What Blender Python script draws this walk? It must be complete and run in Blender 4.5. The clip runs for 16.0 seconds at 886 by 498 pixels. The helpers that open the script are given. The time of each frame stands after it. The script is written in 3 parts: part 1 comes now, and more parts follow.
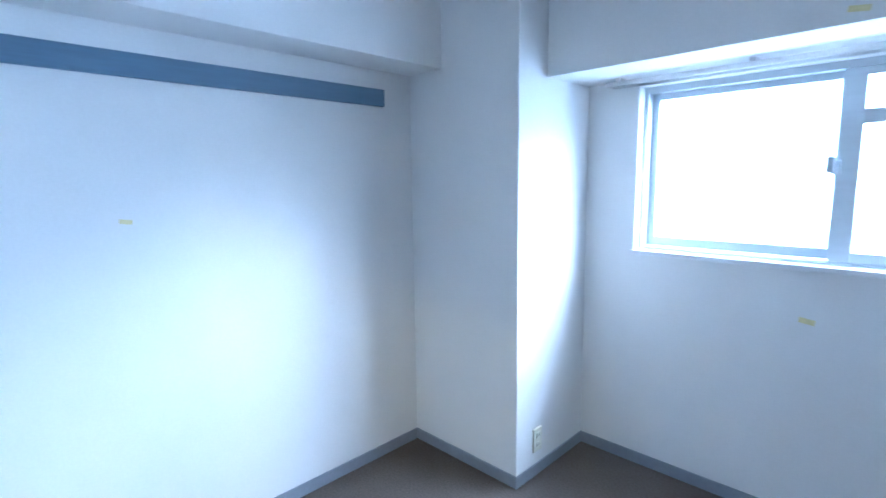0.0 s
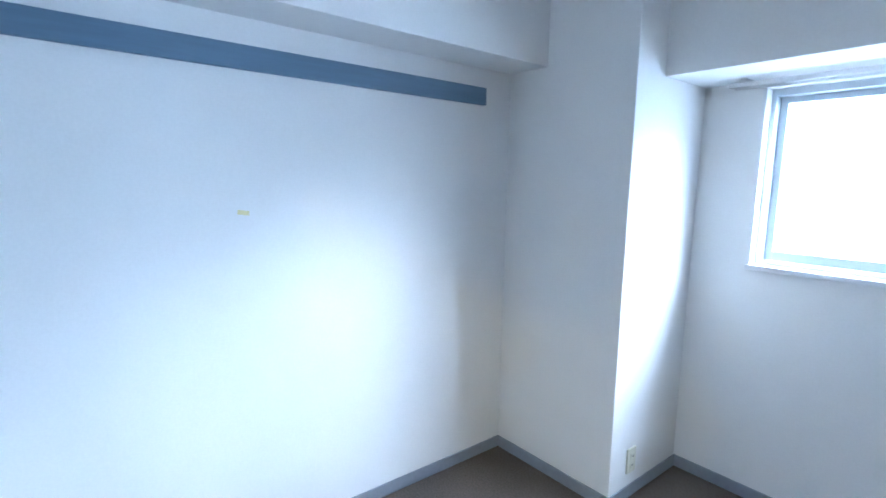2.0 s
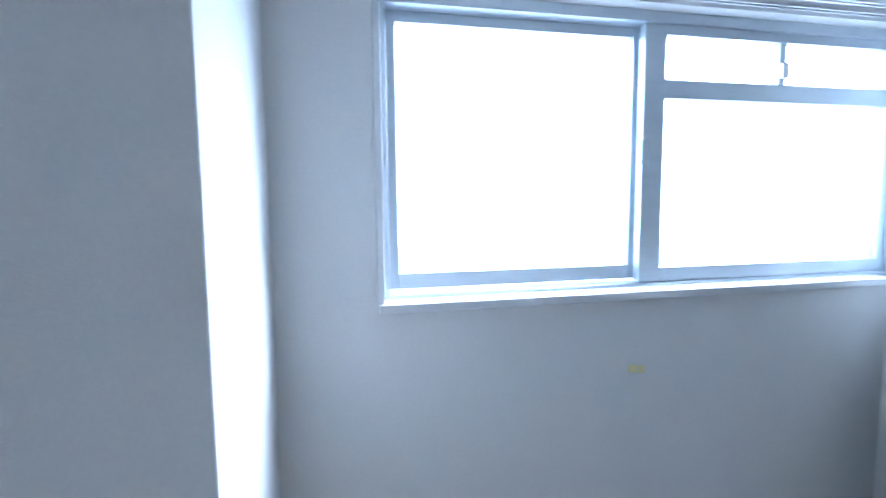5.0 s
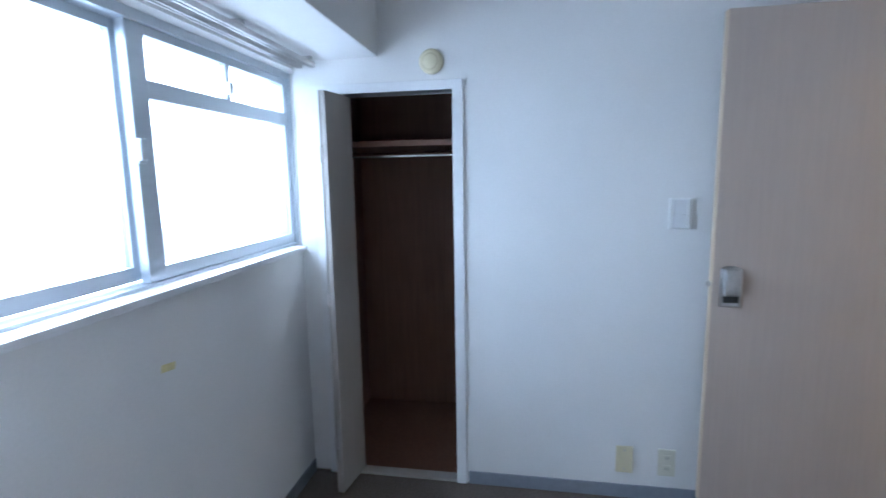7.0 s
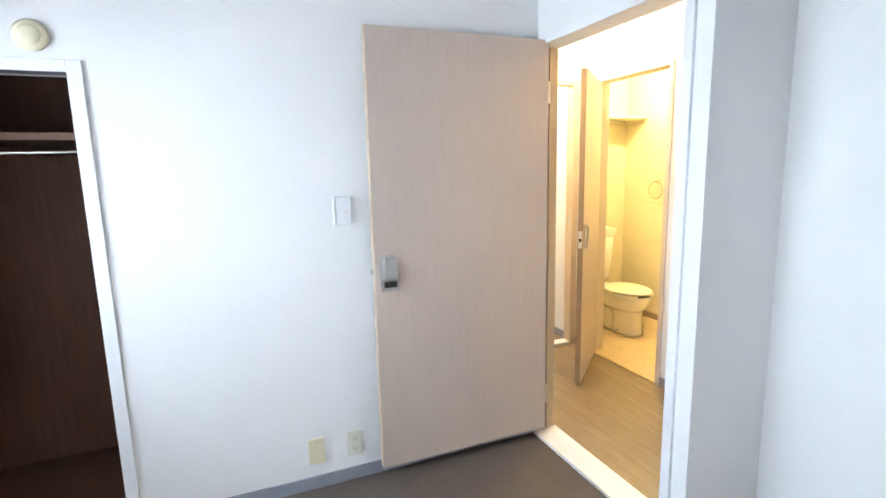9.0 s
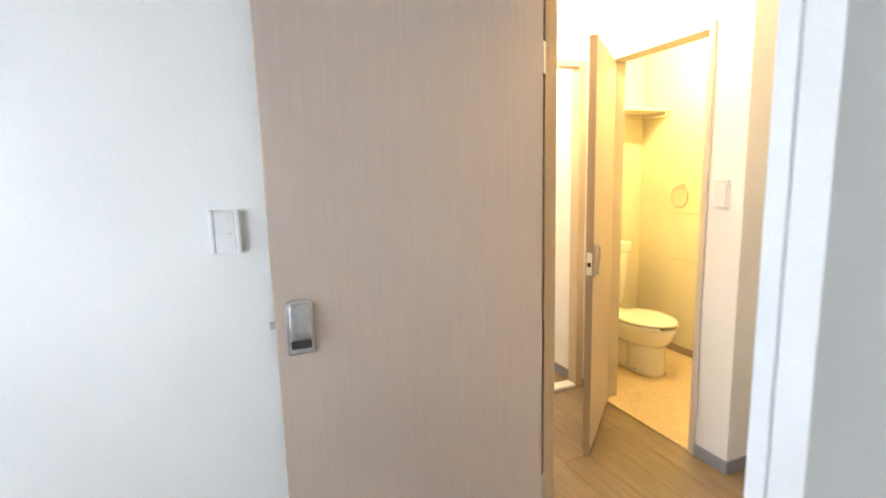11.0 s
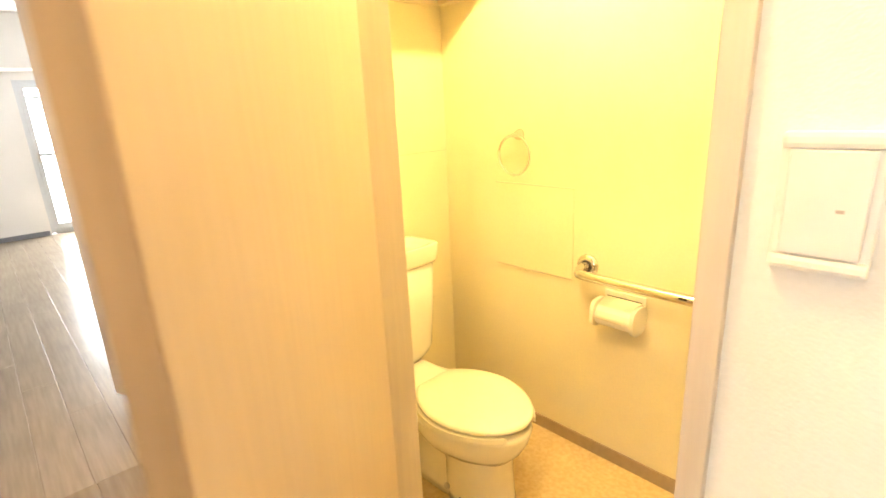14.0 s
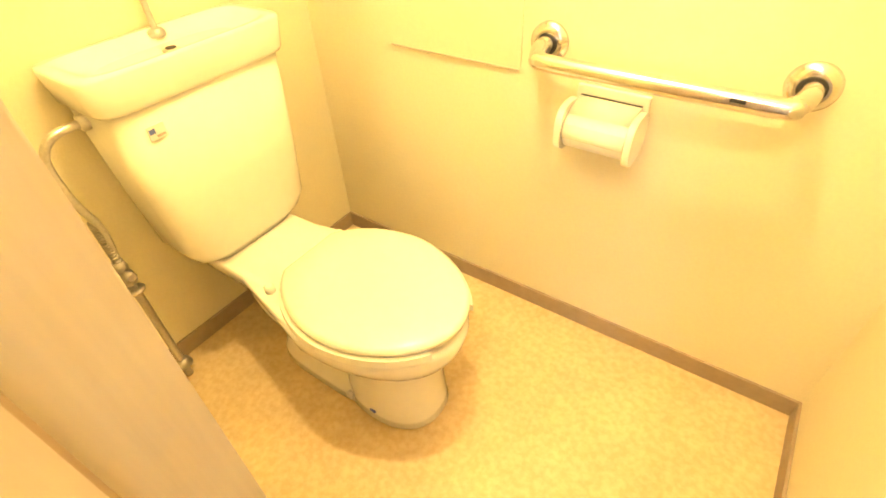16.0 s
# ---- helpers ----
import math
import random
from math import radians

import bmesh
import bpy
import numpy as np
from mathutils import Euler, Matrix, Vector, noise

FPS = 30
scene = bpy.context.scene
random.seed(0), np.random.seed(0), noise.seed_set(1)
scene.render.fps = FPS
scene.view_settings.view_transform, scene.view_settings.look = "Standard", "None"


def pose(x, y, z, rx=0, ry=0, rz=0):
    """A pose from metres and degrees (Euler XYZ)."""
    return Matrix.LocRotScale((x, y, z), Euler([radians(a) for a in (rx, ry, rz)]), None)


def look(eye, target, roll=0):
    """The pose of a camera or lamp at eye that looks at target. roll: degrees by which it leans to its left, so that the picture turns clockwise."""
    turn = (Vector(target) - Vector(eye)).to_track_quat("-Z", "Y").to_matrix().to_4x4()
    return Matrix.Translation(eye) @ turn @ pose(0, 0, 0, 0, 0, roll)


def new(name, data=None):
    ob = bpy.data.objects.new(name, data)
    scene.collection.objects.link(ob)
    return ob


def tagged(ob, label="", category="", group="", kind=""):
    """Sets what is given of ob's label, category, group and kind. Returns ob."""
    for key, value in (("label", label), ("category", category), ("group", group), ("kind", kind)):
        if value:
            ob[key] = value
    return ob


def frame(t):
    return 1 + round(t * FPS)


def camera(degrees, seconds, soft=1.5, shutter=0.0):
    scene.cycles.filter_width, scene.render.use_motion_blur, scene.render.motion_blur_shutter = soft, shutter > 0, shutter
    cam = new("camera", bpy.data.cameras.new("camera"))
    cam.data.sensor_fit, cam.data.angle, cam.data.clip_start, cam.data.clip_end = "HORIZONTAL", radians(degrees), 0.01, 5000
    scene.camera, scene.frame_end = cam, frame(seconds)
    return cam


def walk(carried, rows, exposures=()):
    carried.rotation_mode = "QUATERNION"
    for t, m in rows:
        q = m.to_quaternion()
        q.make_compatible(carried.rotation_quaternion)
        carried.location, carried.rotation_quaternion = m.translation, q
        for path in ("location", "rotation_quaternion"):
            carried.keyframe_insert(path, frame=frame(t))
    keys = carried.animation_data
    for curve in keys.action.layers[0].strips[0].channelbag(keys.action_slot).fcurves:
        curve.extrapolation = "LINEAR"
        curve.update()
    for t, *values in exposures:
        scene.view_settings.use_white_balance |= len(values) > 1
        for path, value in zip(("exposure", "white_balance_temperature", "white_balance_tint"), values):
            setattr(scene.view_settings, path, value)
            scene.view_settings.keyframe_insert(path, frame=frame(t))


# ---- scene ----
cam = camera(83.6, 16.0, 1.6, 0.3)
PATH = [
    (0, (-0.579, -2.374, 1.46), (-1.972, -0.966, 1.179), -0.8),
    (0.5, (-0.652, -2.422, 1.454), (-2.243, -1.237, 1.196), -0.2),
    (1, (-0.686, -2.486, 1.462), (-2.475, -1.633, 1.193), 0.0),
    (1.5, (-0.638, -2.465, 1.475), (-2.488, -1.755, 1.202), 0.5),
    (2, (-0.754, -2.477, 1.455), (-2.295, -1.232, 1.179), 1.1),
    (2.5, (-0.761, -2.336, 1.445), (-2.264, -1.049, 1.153), -0.2),
    (3, (-0.966, -2.144, 1.394), (-2.504, -0.891, 1.139), 1.6),
    (3.2, (-1.069, -2.064, 1.399), (-2.492, -0.685, 1.129), 1.8),
    (5.5, (-1.85, -1.075, 1.352), (-0.775, 0.598, 1.142), -1.7),
    (6, (-1.965, -1.03, 1.38), (-0.328, 0.101, 1.176), -2.4),
    (6.5, (-2.05, -1.03, 1.4), (-0.238, -0.245, 1.084), -0.4),
    (7, (-2.098, -1.02, 1.408), (-0.149, -0.676, 1.115), -1.0),
    (7.5, (-2.118, -1.061, 1.398), (-0.144, -1.203, 1.113), -0.8),
    (8, (-2.128, -1.105, 1.431), (-0.262, -1.752, 1.118), -1.1),
    (10.5, (-1.832, -1.493, 1.38), (-0.017, -2.269, 1.052), -1.4),
    (11, (-1.494, -1.66, 1.386), (0.344, -2.39, 1.086), -1.5),
    (11.5, (-1.198, -1.854, 1.382), (0.695, -2.451, 1.134), -2.5),
    (12, (-0.902, -2.025, 1.382), (0.95, -2.752, 1.176), -3.3),
    (12.5, (-0.597, -2.238, 1.381), (1.148, -3.194, 1.178), -4.5),
    (13, (-0.388, -2.546, 1.36), (1.251, -3.656, 1.071), -3.4),
    (13.5, (-0.188, -2.808, 1.343), (1.317, -4.065, 0.951), -2.8),
    (14, (-0.012, -3.061, 1.366), (1.402, -4.364, 0.815), -2.8),
    (14.5, (0.102, -3.315, 1.353), (1.526, -4.533, 0.653), -3.9),
    (15, (0.296, -3.423, 1.305), (1.429, -4.773, 0.36), 0.2),
    (15.5, (0.4, -3.547, 1.21), (1.349, -4.836, 0.012), -1.4),
    (16, (0.465, -3.631, 1.149), (1.369, -4.832, -0.17), -3.5),
]
EXPOSURES = [(0.0, 0.42, 4400, 6), (1.5, 0.45, 4750, 6), (3.2, 0.35, 4550, 6), (5.5, -0.25, 4750, 8), (7.0, -0.35, 5000, 9), (7.5, 0.0, 5500, 11), (8.0, 0.75, 5700, 11),
             (10.5, 0.5, 6100, 10), (11.5, 0.62, 6350, 12), (12.0, 0.78, 6450, 11), (13.0, 0.92, 6600, 11), (14.0, 0.66, 7000, 12),
             (14.5, 0.42, 7400, 13), (15.0, 0.55, 7200, 13), (15.5, 0.8, 7000, 12), (16.0, 0.98, 6700, 12)]
walk(cam, [(t, look(eye, target, roll)) for t, eye, target, roll in PATH], EXPOSURES)

# ---- light ----
world = bpy.data.worlds.new("sky")
scene.world = world
world.use_nodes = True
wn = world.node_tree.nodes
sky = wn.new("ShaderNodeTexSky")
sky.sky_type, sky.sun_disc = "NISHITA", False
sky.sun_elevation, sky.sun_rotation = radians(28), radians(55)
wn["Background"].inputs["Strength"].default_value = 0.12
world.node_tree.links.new(sky.outputs["Color"], wn["Background"].inputs["Color"])


def lamp(name, kind, m, energy, color, **settings):
    data = bpy.data.lights.new(name, kind)
    data.energy, data.color = energy, color
    ob = new(name, data)
    ob.matrix_basis = m
    if kind == "AREA":
        data.shape, data.size, data.size_y = "RECTANGLE", settings["w"], settings["h"]
    if kind == "SUN":
        data.angle = radians(settings["angle"])
    if kind == "POINT":
        data.shadow_soft_size = settings["radius"]
    return ob


SUN_WAY = Vector((-0.72, -0.60, -0.57))
lamp("sun", "SUN", look((4, 3, 6), Vector((4, 3, 6)) + SUN_WAY), 15.5, (1.0, 0.97, 0.95), angle=52)
# daylight of sky and ground in the bedroom window, and in the balcony window of the living room
lamp("window_daylight", "AREA", look((-0.10, 0.62, 1.78), (-0.10, -1.0, 1.22)), 182.0, (0.81, 0.91, 1.0), w=4.3, h=1.3)
lamp("window_ground_light", "AREA", look((0.0, 0.87, 0.70), (0.0, -1.0, 0.70)), 30.0, (0.86, 0.93, 1.0), w=4.8, h=1.0)
lamp("balcony_daylight", "AREA", look((8.45, -4.6, 1.0), (5.0, -4.6, 1.0)), 145.0, (0.88, 0.94, 1.0), w=1.9, h=1.85)
# warm bulbs of the hall, the entrance and the toilet
lamp("hall_bulb", "POINT", pose(0.50, -3.25, 2.27), 41.0, (1.0, 0.725, 0.37), radius=0.02)
lamp("entrance_bulb", "POINT", pose(-0.50, -3.45, 2.27), 5.0, (1.0, 0.66, 0.32), radius=0.05)
lamp("kitchen_bulb", "POINT", pose(1.55, -3.10, 2.17), 26.0, (1.0, 0.76, 0.44), radius=0.06)
lamp("toilet_bulb", "POINT", pose(0.92, -4.17, 2.16), 43.0, (1.0, 0.755, 0.335), radius=0.025)


# ---- materials ----
def material(name, base, rough=0.6, metal=0.0, grain=0.0, grain_scale=40.0, stain=0.0, stain_scale=2.5, bump=0.0, bump_scale=200.0,
             stretch=(1, 1, 1), second=None, per_object=0.0, coat=0.0):
    """A surface with fine grain, broad stains and relief, in metres of the world."""
    mat = bpy.data.materials.new(name)
    mat.use_nodes = True
    nt = mat.node_tree
    n, link = nt.nodes, nt.links.new
    bsdf = n["Principled BSDF"]
    bsdf.inputs["Roughness"].default_value, bsdf.inputs["Metallic"].default_value = rough, metal
    bsdf.inputs["Coat Weight"].default_value = coat
    geo = n.new("ShaderNodeNewGeometry")
    mapping = n.new("ShaderNodeMapping")
    mapping.inputs["Scale"].default_value = stretch
    link(geo.outputs["Position"], mapping.inputs["Vector"])

    def noise_at(scale, detail, vector):
        tex = n.new("ShaderNodeTexNoise")
        tex.inputs["Scale"].default_value, tex.inputs["Detail"].default_value = scale, detail
        link(vector, tex.inputs["Vector"])
        return tex.outputs["Fac"]

    fine = noise_at(grain_scale, 4, mapping.outputs["Vector"])
    broad = noise_at(stain_scale, 3, geo.outputs["Position"])
    ramp = n.new("ShaderNodeValToRGB")
    low = second or tuple(c * (1 - grain) for c in base)
    ramp.color_ramp.elements[0].position, ramp.color_ramp.elements[1].position = 0.36, 0.64
    ramp.color_ramp.elements[0].color, ramp.color_ramp.elements[1].color = (*low, 1), (*base, 1)
    link(fine, ramp.inputs["Fac"])
    value = n.new("ShaderNodeMapRange")
    value.inputs["From Min"].default_value, value.inputs["From Max"].default_value = 0.3, 0.7
    value.inputs["To Min"].default_value, value.inputs["To Max"].default_value = 1 - stain, 1.0
    link(broad, value.inputs["Value"])
    hsv = n.new("ShaderNodeHueSaturation")
    link(ramp.outputs["Color"], hsv.inputs["Color"])
    amount = value.outputs["Result"]
    if per_object:
        info = n.new("ShaderNodeObjectInfo")
        vary = n.new("ShaderNodeMapRange")
        vary.inputs["To Min"].default_value, vary.inputs["To Max"].default_value = 1 - per_object, 1 + per_object
        link(info.outputs["Random"], vary.inputs["Value"])
        times = n.new("ShaderNodeMath")
        times.operation = "MULTIPLY"
        link(amount, times.inputs[0])
        link(vary.outputs["Result"], times.inputs[1])
        amount = times.outputs[0]
    link(amount, hsv.inputs["Value"])
    link(hsv.outputs["Color"], bsdf.inputs["Base Color"])
    if bump:
        relief = n.new("ShaderNodeBump")
        relief.inputs["Strength"].default_value, relief.inputs["Distance"].default_value = bump, 0.002
        link(noise_at(bump_scale, 2, mapping.outputs["Vector"]), relief.inputs["Height"])
        link(relief.outputs["Normal"], bsdf.inputs["Normal"])
    return mat


def glowing(name, color, strength):
    mat = bpy.data.materials.new(name)
    mat.use_nodes = True
    bsdf = mat.node_tree.nodes["Principled BSDF"]
    bsdf.inputs["Base Color"].default_value = (*color, 1)
    bsdf.inputs["Emission Color"].default_value = (*color, 1)
    bsdf.inputs["Emission Strength"].default_value = strength
    return mat


def clear_glass(name):
    mat = bpy.data.materials.new(name)
    mat.use_nodes = True
    bsdf = mat.node_tree.nodes["Principled BSDF"]
    bsdf.inputs["Roughness"].default_value = 0.02
    bsdf.inputs["Transmission Weight"].default_value = 1.0
    bsdf.inputs["IOR"].default_value = 1.05
    return mat


WALLPAPER = material("white_wallpaper", (0.80, 0.79, 0.77), 0.85, grain=0.03, grain_scale=120, stain=0.05, bump=0.35, bump_scale=260)
CEILING = material("ceiling_paper", (0.78, 0.77, 0.75), 0.9, grain=0.03, grain_scale=90, stain=0.06, bump=0.4, bump_scale=180)
TOILET_PAPER = material("cream_wallpaper", (0.76, 0.695, 0.50), 0.7, grain=0.03, grain_scale=120, stain=0.06, bump=0.25, bump_scale=240)
WHITE_PAINT = material("white_trim_paint", (0.80, 0.80, 0.80), 0.45, grain=0.03, stain=0.06, bump=0.1, bump_scale=90)
GREY_VINYL = material("grey_vinyl_skirting", (0.27, 0.29, 0.33), 0.5, grain=0.08, stain=0.12, bump=0.1)
BROWN_VINYL = material("brown_vinyl_skirting", (0.37, 0.285, 0.20), 0.5, grain=0.08, stain=0.12, bump=0.1)
RAIL_PAINT = material("blue_grey_board", (0.13, 0.20, 0.29), 0.5, grain=0.12, grain_scale=60, stain=0.12, bump=0.15, stretch=(1, 0.08, 1))
LAMINATE = material("taupe_wood_laminate", (0.53, 0.44, 0.372), 0.42, second=(0.505, 0.418, 0.352), grain_scale=110, stretch=(1, 1, 0.045), stain=0.08, bump=0.12, bump_scale=200)
LAMINATE_EDGE = material("door_edge_band", (0.40, 0.30, 0.21), 0.5, grain=0.15, stretch=(1, 1, 0.05), stain=0.1)
FRAME_WOOD = material("beige_frame_wood", (0.57, 0.45, 0.31), 0.5, grain=0.05, grain_scale=90, stretch=(1, 1, 0.04), stain=0.08, bump=0.1)
JAMB_PAINT = material("pale_grey_jamb_paint", (0.63, 0.56, 0.48), 0.5, grain=0.05, grain_scale=90, stretch=(1, 1, 0.04), stain=0.08, bump=0.1)
CLOSET_WOOD = material("dark_brown_plywood", (0.23, 0.115, 0.070), 0.55, second=(0.195, 0.096, 0.060), grain_scale=50, stretch=(1, 1, 0.06), stain=0.15, bump=0.15)
CLOSET_DOOR = material("grey_beige_door_paint", (0.39, 0.36, 0.32), 0.5, grain=0.05, stretch=(1, 1, 0.05), stain=0.08, bump=0.08)
ROOM_FLOOR = material("dark_brown_carpet", (0.15, 0.118, 0.095), 0.85, second=(0.10, 0.08, 0.065), grain_scale=110, stain=0.25, bump=0.6, bump_scale=350)
PLANK = material("brown_floor_plank", (0.265, 0.20, 0.125), 0.26, second=(0.225, 0.168, 0.10), grain_scale=45, stretch=(0.08, 1, 1), stain=0.12, bump=0.1, per_object=0.06)
# same brown planks, coloured paler and greyer for the living room's daylight glare
GLARE_PLANK = material("brown_plank_with_glare", (0.31, 0.25, 0.18), 0.22, second=(0.265, 0.21, 0.15), grain_scale=45, stretch=(0.08, 1, 1), stain=0.10, bump=0.1, per_object=0.05)
JOINT = material("dark_floor_joint", (0.20, 0.13, 0.07), 0.7, grain=0.2, stain=0.2)
TOILET_FLOOR = material("mottled_cream_vinyl", (0.68, 0.54, 0.33), 0.38, second=(0.60, 0.445, 0.25), grain_scale=60, stain=0.12, stain_scale=9, bump=0.06, bump_scale=90)
ALUMINIUM = material("satin_aluminium", (0.62, 0.66, 0.70), 0.38, 0.55, grain=0.06, stretch=(0.05, 1, 1), stain=0.08)
CHROME = material("worn_chrome", (0.78, 0.77, 0.75), 0.16, 1.0, grain=0.08, stain=0.12)
PEWTER = material("worn_pewter", (0.60, 0.59, 0.58), 0.45, 1.0, grain=0.12, grain_scale=90, stain=0.15)
STEEL = material("brushed_steel", (0.62, 0.60, 0.58), 0.32, 1.0, grain=0.12, grain_scale=160, stain=0.12)
DARK = material("dark_gap", (0.03, 0.028, 0.026), 0.6, grain=0.1)
CERAMIC = material("cream_ceramic", (0.82, 0.80, 0.73), 0.12, grain=0.02, stain=0.03, coat=0.4)
SEAT_PLASTIC = material("cream_seat_plastic", (0.82, 0.80, 0.71), 0.25, grain=0.02, stain=0.03)
IVORY = material("ivory_plastic", (0.72, 0.66, 0.46), 0.4, grain=0.04, stain=0.08)
PALE_IVORY = material("pale_ivory_plastic", (0.70, 0.68, 0.56), 0.4, grain=0.04, stain=0.08)
WHITE_PLASTIC = material("white_plastic", (0.78, 0.78, 0.76), 0.35, grain=0.03, stain=0.05)
ROCKER = material("pale_grey_rocker", (0.73, 0.73, 0.73), 0.35, grain=0.03, stain=0.05)
YELLOW_TAPE = material("yellow_tape", (0.78, 0.71, 0.38), 0.6, grain=0.1, stain=0.1)
PAPER = material("toilet_paper", (0.82, 0.81, 0.78), 0.95, grain=0.05, bump=0.3)
BLUE_INK = material("blue_print", (0.08, 0.12, 0.40), 0.5, grain=0.1)
GREY_INK = material("grey_print", (0.42, 0.36, 0.34), 0.5, grain=0.1)
SEAM = material("cream_seam", (0.57, 0.51, 0.39), 0.8, grain=0.1)
CONCRETE = material("outside_concrete", (0.45, 0.44, 0.42), 0.9, grain=0.15, grain_scale=12, stain=0.2)
GLASS = clear_glass("window_glass")
SHADE = glowing("lit_lamp_shade", (1.0, 0.74, 0.40), 3.0)


# ---- building blocks ----
def box(bm, lo, hi, bevel=0.0, m=None):
    lo, hi = [min(a, b) for a, b in zip(lo, hi)], [max(a, b) for a, b in zip(lo, hi)]
    made = bmesh.ops.create_cube(bm, size=1.0)["verts"]
    for v in made:
        v.co = Vector([lo[i] + (v.co[i] + 0.5) * (hi[i] - lo[i]) for i in range(3)])
    if bevel:
        edges = list({e for v in made for e in v.link_edges})
        out = bmesh.ops.bevel(bm, geom=edges, offset=bevel, segments=2, profile=0.6, affect="EDGES")
        made = list({v for f in out["faces"] for v in f.verts} | {v for v in made if v.is_valid})
    if m:
        bmesh.ops.transform(bm, matrix=m, verts=made)
    return bm


def boxes(*spans, bevel=0.0, m=None):
    bm = bmesh.new()
    for lo, hi in spans:
        box(bm, lo, hi, bevel, m)
    return bm


def ring(cx, cy, z, ax, ay, power=2.0, count=40):
    out = []
    for i in range(count):
        a = 2 * math.pi * i / count
        c, s = math.cos(a), math.sin(a)
        out.append(Vector((cx + ax * math.copysign(abs(c) ** (2 / power), c), cy + ay * math.copysign(abs(s) ** (2 / power), s), z)))
    return out


def loft(rings, m=None):
    bm = bmesh.new()
    rows = [[bm.verts.new(m @ p if m else p) for p in r] for r in rings]
    n = len(rows[0])
    for a, b in zip(rows, rows[1:]):
        for i in range(n):
            bm.faces.new((a[i], a[(i + 1) % n], b[(i + 1) % n], b[i]))
    bm.faces.new(rows[0][::-1])
    bm.faces.new(rows[-1])
    bmesh.ops.recalc_face_normals(bm, faces=bm.faces[:])
    for f in bm.faces:
        f.smooth = len(f.verts) == 4
    return bm


def disc_stack(profile, m, count=32):
    """A turned shape: (height, radius) pairs about the local z axis, laid by m."""
    return loft([ring(0, 0, h, r, r, 2.0, count) for h, r in profile], m)


def tube(path, radius, count=14, steps=10):
    """A round tube along a smooth path through the given places."""
    pts = [Vector(p) for p in path]
    fine = []
    for i in range(len(pts) - 1):
        p0, p1, p2, p3 = pts[max(i - 1, 0)], pts[i], pts[i + 1], pts[min(i + 2, len(pts) - 1)]
        for k in range(steps):
            t = k / steps
            fine.append(0.5 * (2 * p1 + (p2 - p0) * t + (2 * p0 - 5 * p1 + 4 * p2 - p3) * t * t + (3 * p1 - p0 - 3 * p2 + p3) * t ** 3))
    fine.append(pts[-1])
    rings, side = [], None
    for i, p in enumerate(fine):
        way = (fine[min(i + 1, len(fine) - 1)] - fine[max(i - 1, 0)]).normalized()
        side = way.orthogonal().normalized() if side is None else (side - way * side.dot(way)).normalized()
        up = way.cross(side)
        rings.append([p + radius * (math.cos(2 * math.pi * k / count) * side + math.sin(2 * math.pi * k / count) * up) for k in range(count)])
    return loft(rings)


def mesh_object(name, bm, mat):
    data = bpy.data.meshes.new(name)
    bm.to_mesh(data)
    bm.free()
    data.materials.append(mat)
    return new(name, data)


def structure(name, bm, mat, label, category):
    return tagged(mesh_object(name, bm, mat), label, category, kind="structure")


def thing(name, base, label, category, group="", kind=""):
    ob = new(name)
    ob.location = base
    ob.empty_display_size = 0.05
    return tagged(ob, label, category, group, kind)


def part(name, bm, mat, parent, label=""):
    ob = mesh_object(name, bm, mat)
    ob.parent = parent
    if parent.type == "EMPTY":
        ob.matrix_parent_inverse = Matrix.Translation(-parent.location)
    return tagged(ob, label)


def at_wall(x, y, z, facing):
    """A pose whose local z points out of the wall ('+x', '-x', '+y' or '-y'), and whose local y points up."""
    turn = {"-x": pose(0, 0, 0, 90, 0, -90), "+x": pose(0, 0, 0, 90, 0, 90), "-y": pose(0, 0, 0, 90, 0, 0), "+y": pose(0, 0, 0, 90, 0, 180)}[facing]
    return Matrix.Translation((x, y, z)) @ turn


# ---- large structure ----
H = 2.42
XW, YS, YD = -2.56, -2.95, -2.575      # west wall, south wall, door wall of the bedroom
HALL_N, HALL_S = -2.68, -3.60
CX, CY = -1.868, -0.60                 # free corner of the column
W0, W1, WZ0, WZ1 = -1.604, 0.07, 1.103, 1.875

structure("floor", boxes(((XW - 0.14, YS - 0.1, -0.12), (-0.96, 0.16, 0.0)), ((-0.96, HALL_N, -0.12), (0.0, 0.16, 0.0))), ROOM_FLOOR, "dark brown low-pile bedroom floor covering", "floor")
structure("wall_west", boxes(((XW - 0.14, YS - 0.14, 0), (XW, 0.16, H))), WALLPAPER, "white papered bedroom wall with a blue-grey board", "wall")
structure("wall_south", boxes(((XW, YS - 0.10, 0), (-0.96, YS, H))), WALLPAPER, "white papered wall beside the bedroom door", "wall")
structure("wall_pier", boxes(((-0.96, -4.05, 0), (-0.89, YD, H)), ((-0.89, -4.05, 0), (-0.855, HALL_N, H))), WALLPAPER, "white papered wall end beside the bedroom door", "wall")
structure("wall_door", boxes(((-0.89, HALL_N, 1.995), (0.0, YD, H))), WALLPAPER, "white papered wall strip above the bedroom door", "wall")
structure("wall_north", boxes(((XW, 0, 0), (W0 - 0.012, 0.16, H)), ((W0 - 0.012, 0, 0), (W1, 0.16, WZ0 - 0.018)), ((W0 - 0.012, 0, WZ1), (W1, 0.16, H)), ((W1, 0, 0), (0.80, 0.16, H))),
          WALLPAPER, "white papered wall below and around the window", "wall")
structure("wall_column", boxes(((XW, CY, 0), (CX, 0, H)), bevel=0.004), WALLPAPER, "white papered square corner column", "column")
C0, C1, CZ = -0.70, -0.125, 1.76       # closet opening
